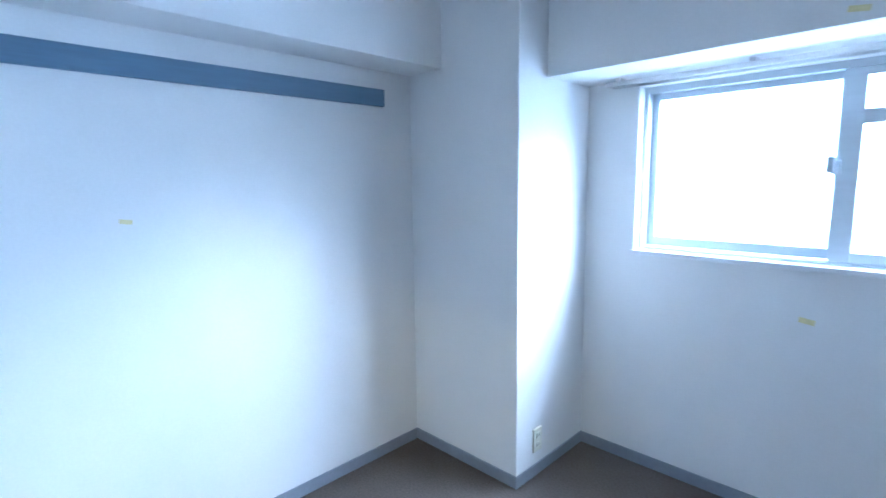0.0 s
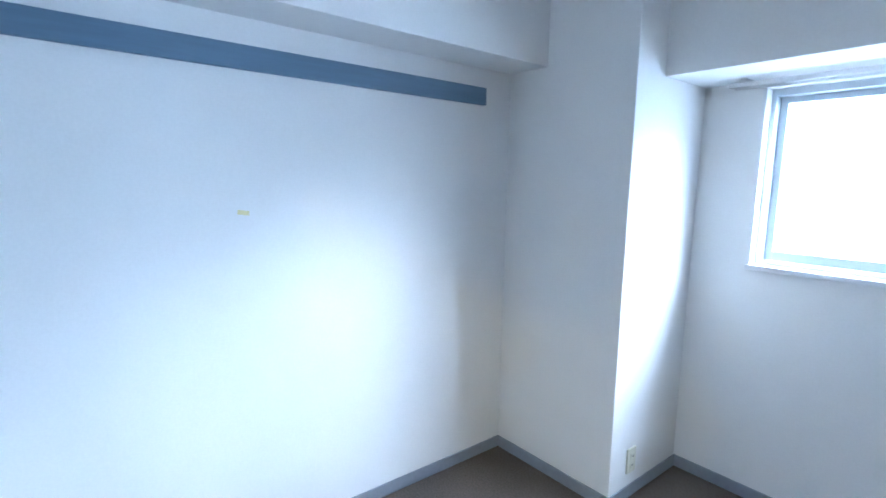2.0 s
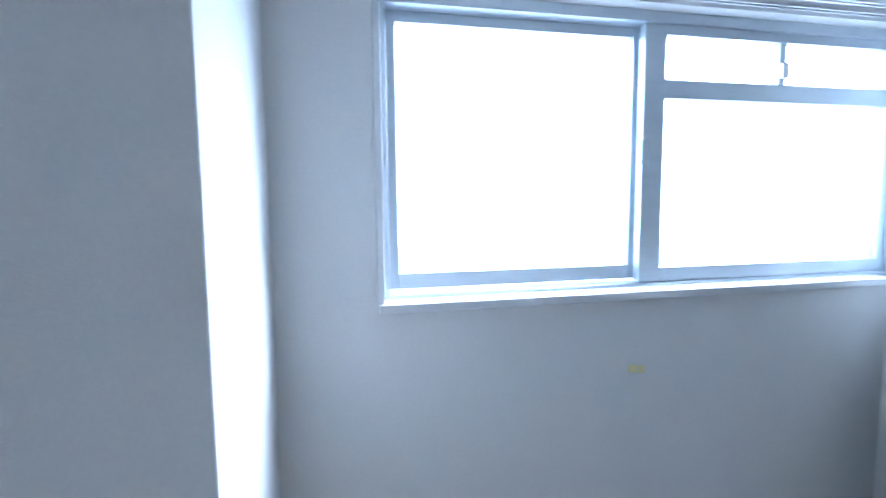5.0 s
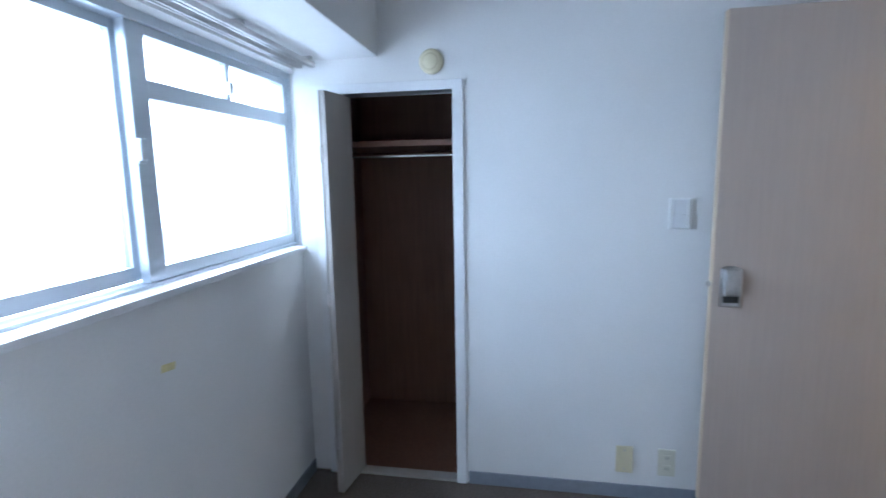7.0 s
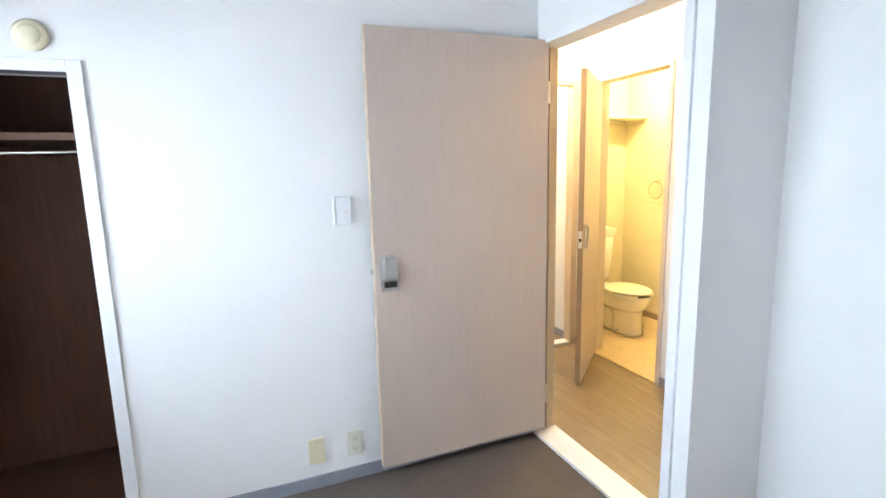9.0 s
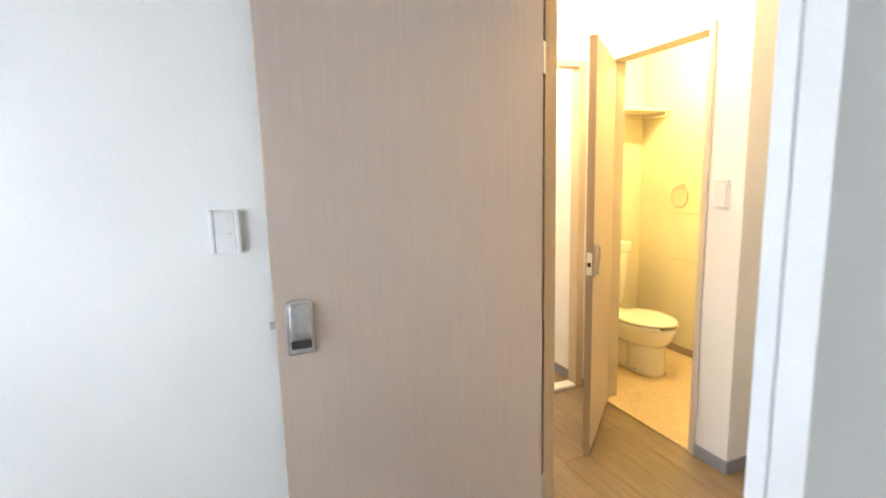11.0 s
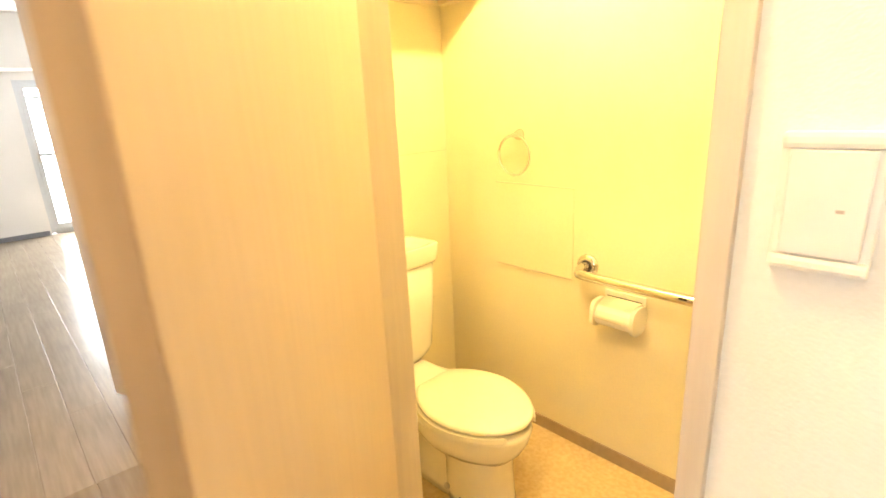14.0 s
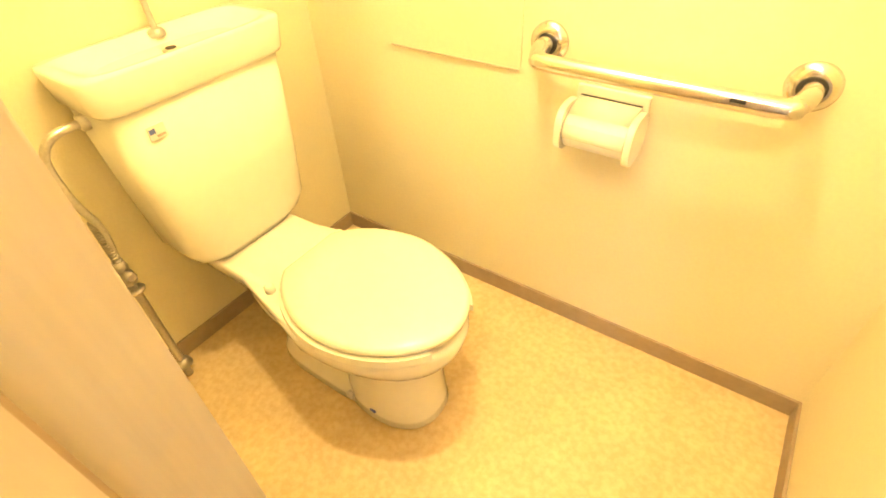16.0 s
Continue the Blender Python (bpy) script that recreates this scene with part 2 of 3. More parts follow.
structure("wall_east", boxes(((0, C1, 0), (0.10, 0, H)), ((0, C0, CZ), (0.10, C1, H)), ((0, HALL_N, 0), (0.10, C0, H))), WALLPAPER,
          "white papered wall with closet opening and switch", "wall")
structure("beam_north", boxes(((CX, -0.385, 1.906), (0.0, 0.0, H)), bevel=0.004), WALLPAPER, "white papered beam above the window", "beam")
structure("beam_west", boxes(((XW, YS, 1.985), (-2.325, CY, H)), bevel=0.004), WALLPAPER, "white papered beam along the wall", "beam")
structure("ceiling", boxes(((XW - 0.14, -4.2, H), (2.08, 0.16, H + 0.1))), CEILING, "white papered bedroom and hall ceiling", "ceiling")

# closet shell
structure("closet_wall", boxes(((0.78, -1.30, 0), (0.82, 0.0, H)), ((0.10, -1.34, 0), (0.82, -1.30, H)), ((0.10, -0.024, 0.0), (0.78, -0.004, H)), ((0.104, -1.30, 0), (0.112, C0 - 0.002, H))), CLOSET_WOOD,
          "dark brown plywood lining of the closet", "wall")
structure("closet_floor", boxes(((0.0, -1.30, -0.12), (0.82, 0.0, 0.006))), CLOSET_WOOD, "dark brown plywood closet floor", "floor")
structure("closet_ceiling", boxes(((0.10, -1.30, 2.20), (0.78, -0.024, 2.24))), CLOSET_WOOD, "dark plywood closet ceiling", "ceiling")

# hall, toilet and living room shells
T0, T1, TZ = 0.17, 0.80, 1.975         # toilet door opening
structure("wall_hall_north", boxes(((0.10, HALL_N, 0), (2.16, HALL_N + 0.10, H))), WALLPAPER, "white papered hall wall", "wall")
structure("wall_hall_south", boxes(((-0.03, HALL_S - 0.08, 0), (T0 - 0.026, HALL_S, H)), ((T0 - 0.026, HALL_S - 0.08, TZ + 0.026), (T1 + 0.026, HALL_S, H)), ((T1 + 0.026, HALL_S - 0.08, 0), (2.16, HALL_S, H))),
          WALLPAPER, "white papered hall wall with the toilet door", "wall")
structure("wall_hall_side", boxes(((-0.03, -4.05, 0), (0.09, HALL_S - 0.08, H))), WALLPAPER, "white papered wall at the hall corner", "wall")
structure("wall_entrance", boxes(((-0.96, -4.15, 0), (0.09, -4.05, H))), CLOSET_DOOR, "grey painted end wall of the hall", "wall")
structure("hall_floor_bed", boxes(((-0.96, -4.05, -0.12), (0.10, HALL_N, -0.012)), ((0.10, HALL_S, -0.12), (2.16, HALL_N, -0.012))), JOINT, "dark joints under brown floor planks", "floor")
structure("wall_toilet_south", boxes(((0.09, -4.70, 0), (1.70, -4.618, H))), TOILET_PAPER, "cream papered toilet wall with grab bar", "wall")
structure("wall_toilet_east", boxes(((1.625, -4.618, 0), (1.70, HALL_S - 0.08, H))), TOILET_PAPER, "cream papered toilet wall behind the cistern", "wall")
structure("wall_toilet_west", boxes(((0.09, -4.618, 0), (0.168, HALL_S - 0.08, H))), TOILET_PAPER, "cream papered narrow toilet wall", "wall")
structure("wall_toilet_lining", boxes(((T1 + 0.034, -3.69, 0), (1.625, HALL_S - 0.08, 2.30)), ((0.168, -3.69, TZ + 0.034), (T1 + 0.034, HALL_S - 0.08, 2.30))), TOILET_PAPER, "cream paper inside the toilet door wall", "wall")
structure("toilet_floor", boxes(((0.09, -4.70, -0.12), (1.70, HALL_S - 0.001, 0.004))), TOILET_FLOOR, "mottled cream vinyl toilet floor", "floor")
structure("toilet_ceiling", boxes(((0.09, -4.70, 2.30), (1.70, HALL_S - 0.08, 2.36))), TOILET_PAPER, "cream papered toilet ceiling", "ceiling")
LX = 8.10
structure("living_floor_bed", boxes(((2.16, -6.2, -0.12), (LX + 0.1, -1.6, -0.012))), JOINT, "dark joints under living room planks", "floor")
structure("wall_living_far", boxes(((LX, -3.62, 0), (LX + 0.15, -1.6, H + 0.2)), ((LX, -5.50, 1.92), (LX + 0.15, -3.62, H + 0.2)), ((LX, -6.2, 0), (LX + 0.15, -5.50, H + 0.2))), WALLPAPER,
          "white papered living room wall with balcony window", "wall")
structure("wall_living_north", boxes(((2.16, -1.6, 0), (LX, -1.5, H + 0.2))), WALLPAPER, "white papered living room side wall", "wall")
structure("wall_living_south", boxes(((2.16, -6.3, 0), (LX, -6.2, H + 0.2))), WALLPAPER, "white papered living room side wall", "wall")
structure("wall_living_near", boxes(((2.08, -6.2, 0), (2.16, HALL_S - 0.08, H + 0.2)), ((2.08, HALL_N + 0.10, 0), (2.16, -1.6, H + 0.2)), ((2.08, HALL_S, 1.99), (2.16, HALL_N, H + 0.2))), WALLPAPER,
          "white papered wall around the living room doorway", "wall")
structure("living_ceiling", boxes(((2.08, -6.3, H + 0.2), (LX + 0.15, -1.5, H + 0.3))), CEILING, "white living room ceiling", "ceiling")
structure("living_beam", boxes(((LX - 0.35, -6.2, 2.02), (LX, -1.6, H + 0.2)), bevel=0.004), WALLPAPER, "white beam above the balcony window", "beam")
structure("living_cross_beam", boxes(((5.6, -6.2, 2.36), (6.0, -1.6, H + 0.2)), bevel=0.004), WALLPAPER, "white cross beam of the living room", "beam")
structure("living_bulkhead", boxes(((4.9, -3.0, 1.95), (5.3, -1.6, 2.26)), bevel=0.004), WALLPAPER, "white boxed duct under the living room ceiling", "beam")
structure("balcony_floor", boxes(((LX + 0.15, -6.3, -0.2), (LX + 1.6, -1.5, -0.04))), CONCRETE, "grey concrete balcony floor", "balcony")
structure("ground", boxes(((-300, 0.5, -9.2), (300, 300, -9.0))), CONCRETE, "grey ground far below the window", "ground")


# ---- skirting, trim ----
def skirting(lo, hi, mat=GREY_VINYL, label="grey vinyl skirting strip along the wall"):
    structure("baseboard", boxes((lo, hi), bevel=0.002), mat, label, "skirting")


B, TH = 0.06, 0.008
skirting((XW, YS + TH, 0), (XW + TH, CY - TH, B))
skirting((XW, CY - TH, 0), (CX + TH, CY, B))
skirting((CX, CY, 0), (CX + TH, -TH, B))
skirting((CX, -TH, 0), (-TH, 0, B))
skirting((-TH, YD, 0), (0, C0 - 0.055, B))
skirting((XW, YS, 0), (-0.96, YS + TH, B))
skirting((-0.96 - TH, YS + TH, 0), (-0.96, YD, B))
skirting((-0.03, HALL_S, 0), (T0 - 0.03, HALL_S + TH, B))
skirting((-0.03 - TH, -4.05, 0), (-0.03, HALL_S + TH, B))
skirting((1.11, HALL_S, 0), (2.08, HALL_S + TH, B))
skirting((T1 + 0.03, HALL_S, 0), (1.0, HALL_S + TH, B))
skirting((LX - TH, -3.60, 0), (LX, -1.6, B))
brown = "brown vinyl skirting strip in the toilet"
skirting((0.168, -4.618, 0.004), (1.625, -4.618 + TH, B), BROWN_VINYL, brown)
skirting((1.625 - TH, -4.618 + TH, 0.004), (1.625, -3.69, B), BROWN_VINYL, brown)
skirting((0.168, -4.618 + TH, 0.004), (0.168 + TH, -3.70, B), BROWN_VINYL, brown)

structure("trim", boxes(((XW, -2.765, 1.813), (XW + 0.022, -0.786, 1.894)), bevel=0.003), RAIL_PAINT, "long blue-grey hanging board screwed to the wall", "wall board")

# bedroom door frame and sill
structure("door_frame_1", boxes(((-0.012, HALL_N - 0.003, 0), (0.026, YD - 0.035, 1.965)), bevel=0.002), FRAME_WOOD, "beige door jamb on the hinge side", "door frame")
structure("door_frame_2", boxes(((-0.895, HALL_N - 0.012, 0), (-0.855, YD + 0.012, 1.965)), ((-0.895, HALL_N - 0.012, 1.965), (-0.0, YD + 0.012, 2.0)), bevel=0.002), WHITE_PAINT,
          "white painted door jamb and head", "door frame")
structure("door_stop_strip", boxes(((-0.024, HALL_N + 0.030, 0.018), (-0.012, HALL_N + 0.052, 1.965)), bevel=0.002), FRAME_WOOD, "beige stop strip on the door jamb", "door frame")
structure("strike_plate_room", boxes(((-0.8555, HALL_N + 0.045, 0.92), (-0.8535, HALL_N + 0.070, 1.03))), STEEL, "steel strike plate in the white jamb", "strike plate")
structure("door_sill_1", boxes(((-0.855, HALL_N - 0.012, 0.0), (-0.012, YD + 0.02, 0.018)), bevel=0.003), WHITE_PAINT, "white sill of the bedroom doorway", "door sill")
# closet casing
structure("closet_casing", boxes(((-0.012, C0 - 0.045, 0), (0.06, C0, CZ + 0.04)), ((-0.012, C0, CZ), (0.06, C1 + 0.0, CZ + 0.04)), ((-0.012, C1, 0), (0.06, C1 + 0.04, CZ + 0.04)), bevel=0.002), WHITE_PAINT,
          "white painted casing round the closet opening", "door frame")
structure("closet_sill", boxes(((-0.006, C0, 0.0), (0.05, C1, 0.012)), bevel=0.002), CLOSET_DOOR, "thin grey sill of the closet", "door sill")
# toilet door frame
structure("door_frame_3", boxes(((T0 - 0.03, HALL_S - 0.10, 0), (T0, HALL_S + 0.012, TZ + 0.03)), ((T0, HALL_S - 0.10, TZ), (T1, HALL_S + 0.012, TZ + 0.03)), ((T1, HALL_S - 0.10, 0), (T1 + 0.03, HALL_S + 0.012, TZ + 0.03)), bevel=0.002),
          JAMB_PAINT, "pale grey-beige wooden frame of the toilet door", "door frame")
structure("door_sill_2", boxes(((T0, HALL_S - 0.10, 0.0), (T1, HALL_S + 0.006, 0.009)), bevel=0.002), TOILET_FLOOR, "cream vinyl strip across the toilet doorway", "door sill")
structure("strike_plate", boxes(((T0 - 0.002, HALL_S - 0.035, 0.90), (T0 + 0.002, HALL_S - 0.005, 1.01))), STEEL, "steel strike plate in the toilet door frame", "strike plate")
# frame across the hall
structure("door_frame_4", boxes(((1.01, HALL_S, 0), (1.09, -3.55, 2.02)), ((1.01, -2.755, 0), (1.09, HALL_N, 2.02)), ((1.01, -3.55, 1.985), (1.09, -2.755, 2.02)), bevel=0.002), FRAME_WOOD,
          "beige wooden frame across the hall", "door frame")
structure("wall_hall_head", boxes(((1.02, HALL_S, 2.02), (1.08, HALL_N, H))), WALLPAPER, "white papered strip above the hall frame", "wall")
structure("door_sill_3", boxes(((1.01, -3.55, 0.0), (1.09, -2.755, 0.022)), bevel=0.003), WHITE_PAINT, "pale sill across the hall", "door sill")
structure("strike_plate_hall", boxes(((1.035, -3.552, 0.945), (1.055, -3.547, 1.005))), PEWTER, "steel strike plate in the hall frame", "strike plate")


# ---- windows ----
def sash(parent, x0, x1, z0, z1, y, left=0.03, right=0.052, d=0.03, bars=()):
    low, high = 0.042, 0.028
    s = part("sash", boxes(((x0, y, z0), (x0 + left, y + d, z1)), ((x1 - right, y, z0), (x1, y + d, z1)), ((x0 + left, y, z0), (x1 - right, y + d, z0 + low)), ((x0 + left, y, z1 - high), (x1 - right, y + d, z1)),
                           *bars, bevel=0.002), ALUMINIUM, parent)
    pane = part("pane", boxes(((x0 + left, y + d / 2 - 0.002, z0 + low), (x1 - right, y + d / 2 + 0.002, z1 - high))), GLASS, s)
    pane.visible_shadow = False
    return s


win = thing("window_1", (-0.78, 0.08, WZ0), "sliding aluminium window with pale glass and transom light", "window", kind="structure")
part("window_frame", boxes(((W0, 0.05, WZ0), (W0 + 0.02, 0.15, WZ1)), ((W1 - 0.02, 0.05, WZ0), (W1, 0.15, WZ1)), ((W0 + 0.02, 0.05, WZ1 - 0.03), (W1 - 0.02, 0.15, WZ1)), ((W0 + 0.02, 0.05, WZ0), (W1 - 0.02, 0.15, WZ0 + 0.010)), bevel=0.002), ALUMINIUM, win)
sash(win, W0 + 0.02, -0.800, WZ0 + 0.016, WZ1 - 0.03, 0.104, 0.030, 0.066)
sash(win, -0.856, W1 - 0.02, WZ0 + 0.010, WZ1 - 0.03, 0.062, 0.068, 0.030, bars=(((-0.788, 0.062, 1.642), (W1 - 0.05, 0.092, 1.695)), ((-0.402, 0.062, 1.695), (-0.378, 0.092, 1.817))))
part("latch", boxes(((-0.872, 0.042, 1.455), (-0.842, 0.062, 1.510)), ((-0.884, 0.022, 1.462), (-0.858, 0.044, 1.524)), bevel=0.006), ALUMINIUM, win, "grey crescent latch on the meeting stile")
part("vent_latch", boxes(((-0.402, 0.048, 1.712), (-0.378, 0.062, 1.757)), bevel=0.003), STEEL, win, "small steel catch of the transom light")
part("window_sill", boxes(((W0 - 0.016, -0.022, WZ0 - 0.022), (-0.004, 0.052, WZ0 - 0.0)), bevel=0.003), WHITE_PAINT, win, "white painted window sill board")
part("casing", boxes(((W0 - 0.018, -0.010, WZ0), (W0, 0.05, WZ1 - 0.002)), bevel=0.002), WHITE_PAINT, win, "white window casing")

rail = thing("curtain_rail", (-0.85, -0.06, 1.88), "double aluminium curtain rail under the beam", "curtain rail")
for k, y in enumerate((-0.045, -0.105)):
    part("rail", boxes(((-1.72, y - 0.010, 1.872), (-0.02, y - 0.006, 1.892)), ((-1.72, y + 0.006, 1.872), (-0.02, y + 0.010, 1.892)), ((-1.72, y - 0.006, 1.888), (-0.02, y + 0.006, 1.892))), STEEL, rail)
for x in (-1.66, -1.12, -0.58, -0.08):
    part("bracket", boxes(((x - 0.012, -0.125, 1.892), (x + 0.012, -0.004, 1.906)), bevel=0.002), STEEL, rail)

balcony = thing("window_2", (LX + 0.05, -4.6, 0), "tall aluminium sliding balcony window", "window", kind="structure")
part("window_frame", boxes(((LX + 0.02, -3.67, 0.02), (LX + 0.12, -3.62, 1.92)), ((LX + 0.02, -5.50, 0.02), (LX + 0.12, -5.45, 1.92)), ((LX + 0.02, -5.45, 1.87), (LX + 0.12, -3.67, 1.92)), ((LX + 0.02, -5.45, 0.0), (LX + 0.12, -3.67, 0.06)), bevel=0.003), ALUMINIUM, balcony)
for a, b, x in ((-4.62, -3.67, LX + 0.03), (-5.45, -4.58, LX + 0.07)):
    s = part("sash", boxes(((x, a, 0.06), (x + 0.03, a + 0.05, 1.87)), ((x, b - 0.05, 0.06), (x + 0.03, b, 1.87)), ((x, a + 0.05, 0.06), (x + 0.03, b - 0.05, 0.13)), ((x, a + 0.05, 1.82), (x + 0.03, b - 0.05, 1.87)),
                           ((x, a + 0.05, 1.00), (x + 0.03, b - 0.05, 1.04)), ((x, a + 0.05, 1.70), (x + 0.03, b - 0.05, 1.73)), bevel=0.002), ALUMINIUM, balcony)
    pane = part("pane", boxes(((x + 0.013, a + 0.05, 0.13), (x + 0.017, b - 0.05, 1.82))), GLASS, s)
    pane.visible_shadow = False
part("lock", boxes(((LX + 0.005, -3.715, 0.92), (LX + 0.03, -3.685, 1.06)), bevel=0.004), STEEL, balcony)


# ---- doors ----
def lever_handle(parent, m, flip=1):
    """A plate with a lever, on the local xy plane; z points away from the leaf."""
    bm = boxes(((-0.020, -0.075, 0), (0.020, 0.075, 0.008)), bevel=0.003, m=m)
    plate = part("handle_plate", bm, STEEL, parent, "worn steel handle plate")
    part("lever", tube([m @ Vector(p) for p in ((0, 0.070, 0.004), (0, 0.068, 0.014), (flip * 0.003, 0.054, 0.021), (flip * 0.004, 0, 0.019), (flip * 0.003, -0.066, 0.015))], 0.0062), STEEL, plate)
    part("thumb_turn", disc_stack(((0.004, 0.010), (0.016, 0.010), (0.020, 0.006)), m @ pose(0, -0.045, 0), 18), STEEL, plate)


door = thing("door_1", (-0.05, -2.55, 0), "taupe wood-grain door standing open against the wall", "door", kind="structure")
leaf = part("leaf", boxes(((-0.078, -2.584, 0.060), (-0.042, -1.716, 1.98)), bevel=0.0015), LAMINATE, door)
part("edge_band", boxes(((-0.0775, -1.7158, 0.061), (-0.0425, -1.7140, 1.979))), FRAME_WOOD, leaf, "pale door edge")
mh1 = at_wall(-0.078, -1.780, 0.969, "-x")


def arched(z, w, h, top):
    """A plate outline with an arched upper end."""
    low = [Vector((-w, -h, z)), Vector((w, -h, z))]
    return low + [Vector((w * math.cos(math.pi * k / 14), h - top + top * math.sin(math.pi * k / 14), z)) for k in range(15)]


hp = part("pull_plate", loft([arched(0, 0.038, 0.079, 0.016), arched(0.008, 0.038, 0.079, 0.016), arched(0.012, 0.034, 0.075, 0.014)], mh1), STEEL, leaf, "worn steel push-pull handle")
bow = bmesh.new()
rows = []
for k in range(13):
    t = k / 12
    z = -0.034 + 0.102 * t
    out = 0.030 + 0.003 * math.sin(math.pi * t) - 0.014 * t ** 3
    half = 0.031 - 0.006 * t ** 6
    rows.append([bow.verts.new(mh1 @ Vector((half * u, z, d))) for u, d in ((-1, 0.012), (-1, out - 0.004), (-0.88, out), (-0.4, out - 0.003), (0.4, out - 0.003), (0.88, out), (1, out - 0.004), (1, 0.012))])
for a, b in zip(rows, rows[1:]):
    for k in range(8):
        bow.faces.new((a[k], a[(k + 1) % 8], b[(k + 1) % 8], b[k])).smooth = True
bow.faces.new(rows[0])
bow.faces.new(rows[-1])
bmesh.ops.recalc_face_normals(bow, faces=bow.faces[:])
part("paddle", bow, PEWTER, hp, "worn pewter push-pull paddle")
# flat dark patch on the plate puts the hollow's shade into colour
part("recess", boxes(((-0.0915, -1.808, 0.906), (-0.0890, -1.752, 0.934))), DARK, hp, "dark patch painted as shade of the recess under the paddle")
part("latch_bolt", boxes(((-0.068, -1.714, 0.965), (-0.052, -1.700, 0.985)), bevel=0.002), STEEL, leaf)
for z in (0.24, 1.75):
    hinge = part("hinge", tube([(-0.062, -2.592, z - 0.05), (-0.062, -2.592, z), (-0.062, -2.592, z + 0.05)], 0.0075), STEEL, door)
    part("hinge_leaf", boxes(((-0.060, -2.6085, z - 0.05), (-0.012, -2.590, z + 0.05)), bevel=0.001), STEEL, hinge)

HX, HY = 0.790, HALL_S - 0.002
turn = math.degrees(math.atan2(-3.113 - HY, 0.343 - HX))
m3 = pose(HX, HY, 0, 0, 0, turn)
width = math.hypot(0.343 - HX, -3.113 - HY)
door3 = thing("door_2", (HX, HY, 0), "beige wood-grain toilet door standing half open", "door", kind="structure")
leaf3 = part("leaf", boxes(((0.008, -0.017, 0.018), (width, 0.017, 1.962)), bevel=0.0015, m=m3), LAMINATE, door3)
part("edge_band", boxes(((width, -0.0165, 0.019), (width + 0.0015, 0.0165, 1.961)), m=m3), LAMINATE_EDGE, leaf3, "brown door edge")
part("latch_face", boxes(((width + 0.0015, -0.012, 0.905), (width + 0.004, 0.012, 1.010)), m=m3), WHITE_PLASTIC, leaf3, "pale latch face plate")
part("latch_bolt", boxes(((width + 0.004, -0.008, 0.945), (width + 0.012, 0.008, 0.965)), bevel=0.002, m=m3), DARK, leaf3)
part("hinge_edge", boxes(((0.001, -0.015, 0.018), (0.0075, 0.015, 1.962)), m=m3), LAMINATE_EDGE, leaf3, "brown door edge on the hinge side")
lever_handle(leaf3, m3 @ pose(width - 0.045, 0.017, 0.967, 90, 0, 180), 1)

m4 = pose(2.09, HALL_S - 0.01, 0, 0, 0, math.degrees(math.atan2(0.26, 0.66)))
door4 = thing("door_3", (2.09, HALL_S, 0), "taupe wood-grain living room door standing open", "door", kind="structure")
leaf4 = part("leaf", boxes(((0, -0.017, 0.065), (0.72, 0.017, 1.97)), bevel=0.0015, m=m4), LAMINATE, door4)
for z in (0.27, 1.78):
    part("hinge", boxes(((-0.008, 0.004, z - 0.05), (0.012, 0.022, z + 0.05)), bevel=0.003, m=m4), STEEL, door4)
part("latch_bolt", boxes(((0.72, -0.008, 0.955), (0.742, 0.008, 0.975)), bevel=0.002, m=m4), STEEL, leaf4)
part("door_stop", disc_stack(((0.017, 0.014), (0.030, 0.012), (0.034, 0.006)), m4 @ pose(0.18, 0, 0.30, -90, 0, 0), 18), IVORY, leaf4, "ivory door bumper")
part("door_stop", disc_stack(((0.017, 0.014), (0.030, 0.012), (0.034, 0.006)), m4 @ pose(0.46, 0, 0.27, -90, 0, 0), 18), IVORY, leaf4, "ivory door bumper")

# folding closet door, folded to one side
fold = thing("closet_door", (-0.02, -0.17, 0), "grey-beige folding closet door, folded open", "closet door")
m5a = pose(0.02, C1 - 0.012, 0, 0, 0, 197)
m5b = pose(0.035, -0.235, 0, 0, 0, 172)
first = part("panel", boxes(((0, -0.010, 0.014), (0.205, 0.010, CZ - 0.008)), bevel=0.0015, m=m5a), CLOSET_DOOR, fold)
second = part("panel", boxes(((0, -0.010, 0.014), (0.215, 0.010, CZ - 0.008)), bevel=0.0015, m=m5b), CLOSET_DOOR, fold)
part("knob", disc_stack(((0.010, 0.008), (0.022, 0.008), (0.026, 0.013), (0.034, 0.013), (0.037, 0.009)), m5b @ pose(0.06, 0, 0.93, -90, 0, 0) @ pose(0, 0, 0, 180), 20), STEEL, second, "small steel knob")
for z in (0.25, 0.9, 1.5):
    part("hinge", boxes(((0.198, -0.014, z - 0.03), (0.208, 0.012, z + 0.03)), m=m5a), STEEL, first)

structure("closet_shelf", boxes(((0.20, -1.30, 1.548), (0.78, -0.024, 1.575)), bevel=0.002), CLOSET_WOOD, "dark brown wooden shelf in the closet", "shelf")
rod = thing("closet_rod", (0.34, -0.6, 1.5), "chrome clothes rod across the closet", "clothes rod")
part("rod", tube([(0.30, -1.30, 1.507), (0.30, -0.7, 1.507), (0.30, -0.024, 1.507)], 0.011), CHROME, rod)
part("bracket", disc_stack(((0, 0.022), (0.008, 0.022)), at_wall(0.30, -0.024, 1.507, "-y"), 20), CHROME, rod)
part("bracket", disc_stack(((0, 0.022), (0.008, 0.022)), at_wall(0.30, -1.30, 1.507, "+y"), 20), CHROME, rod)


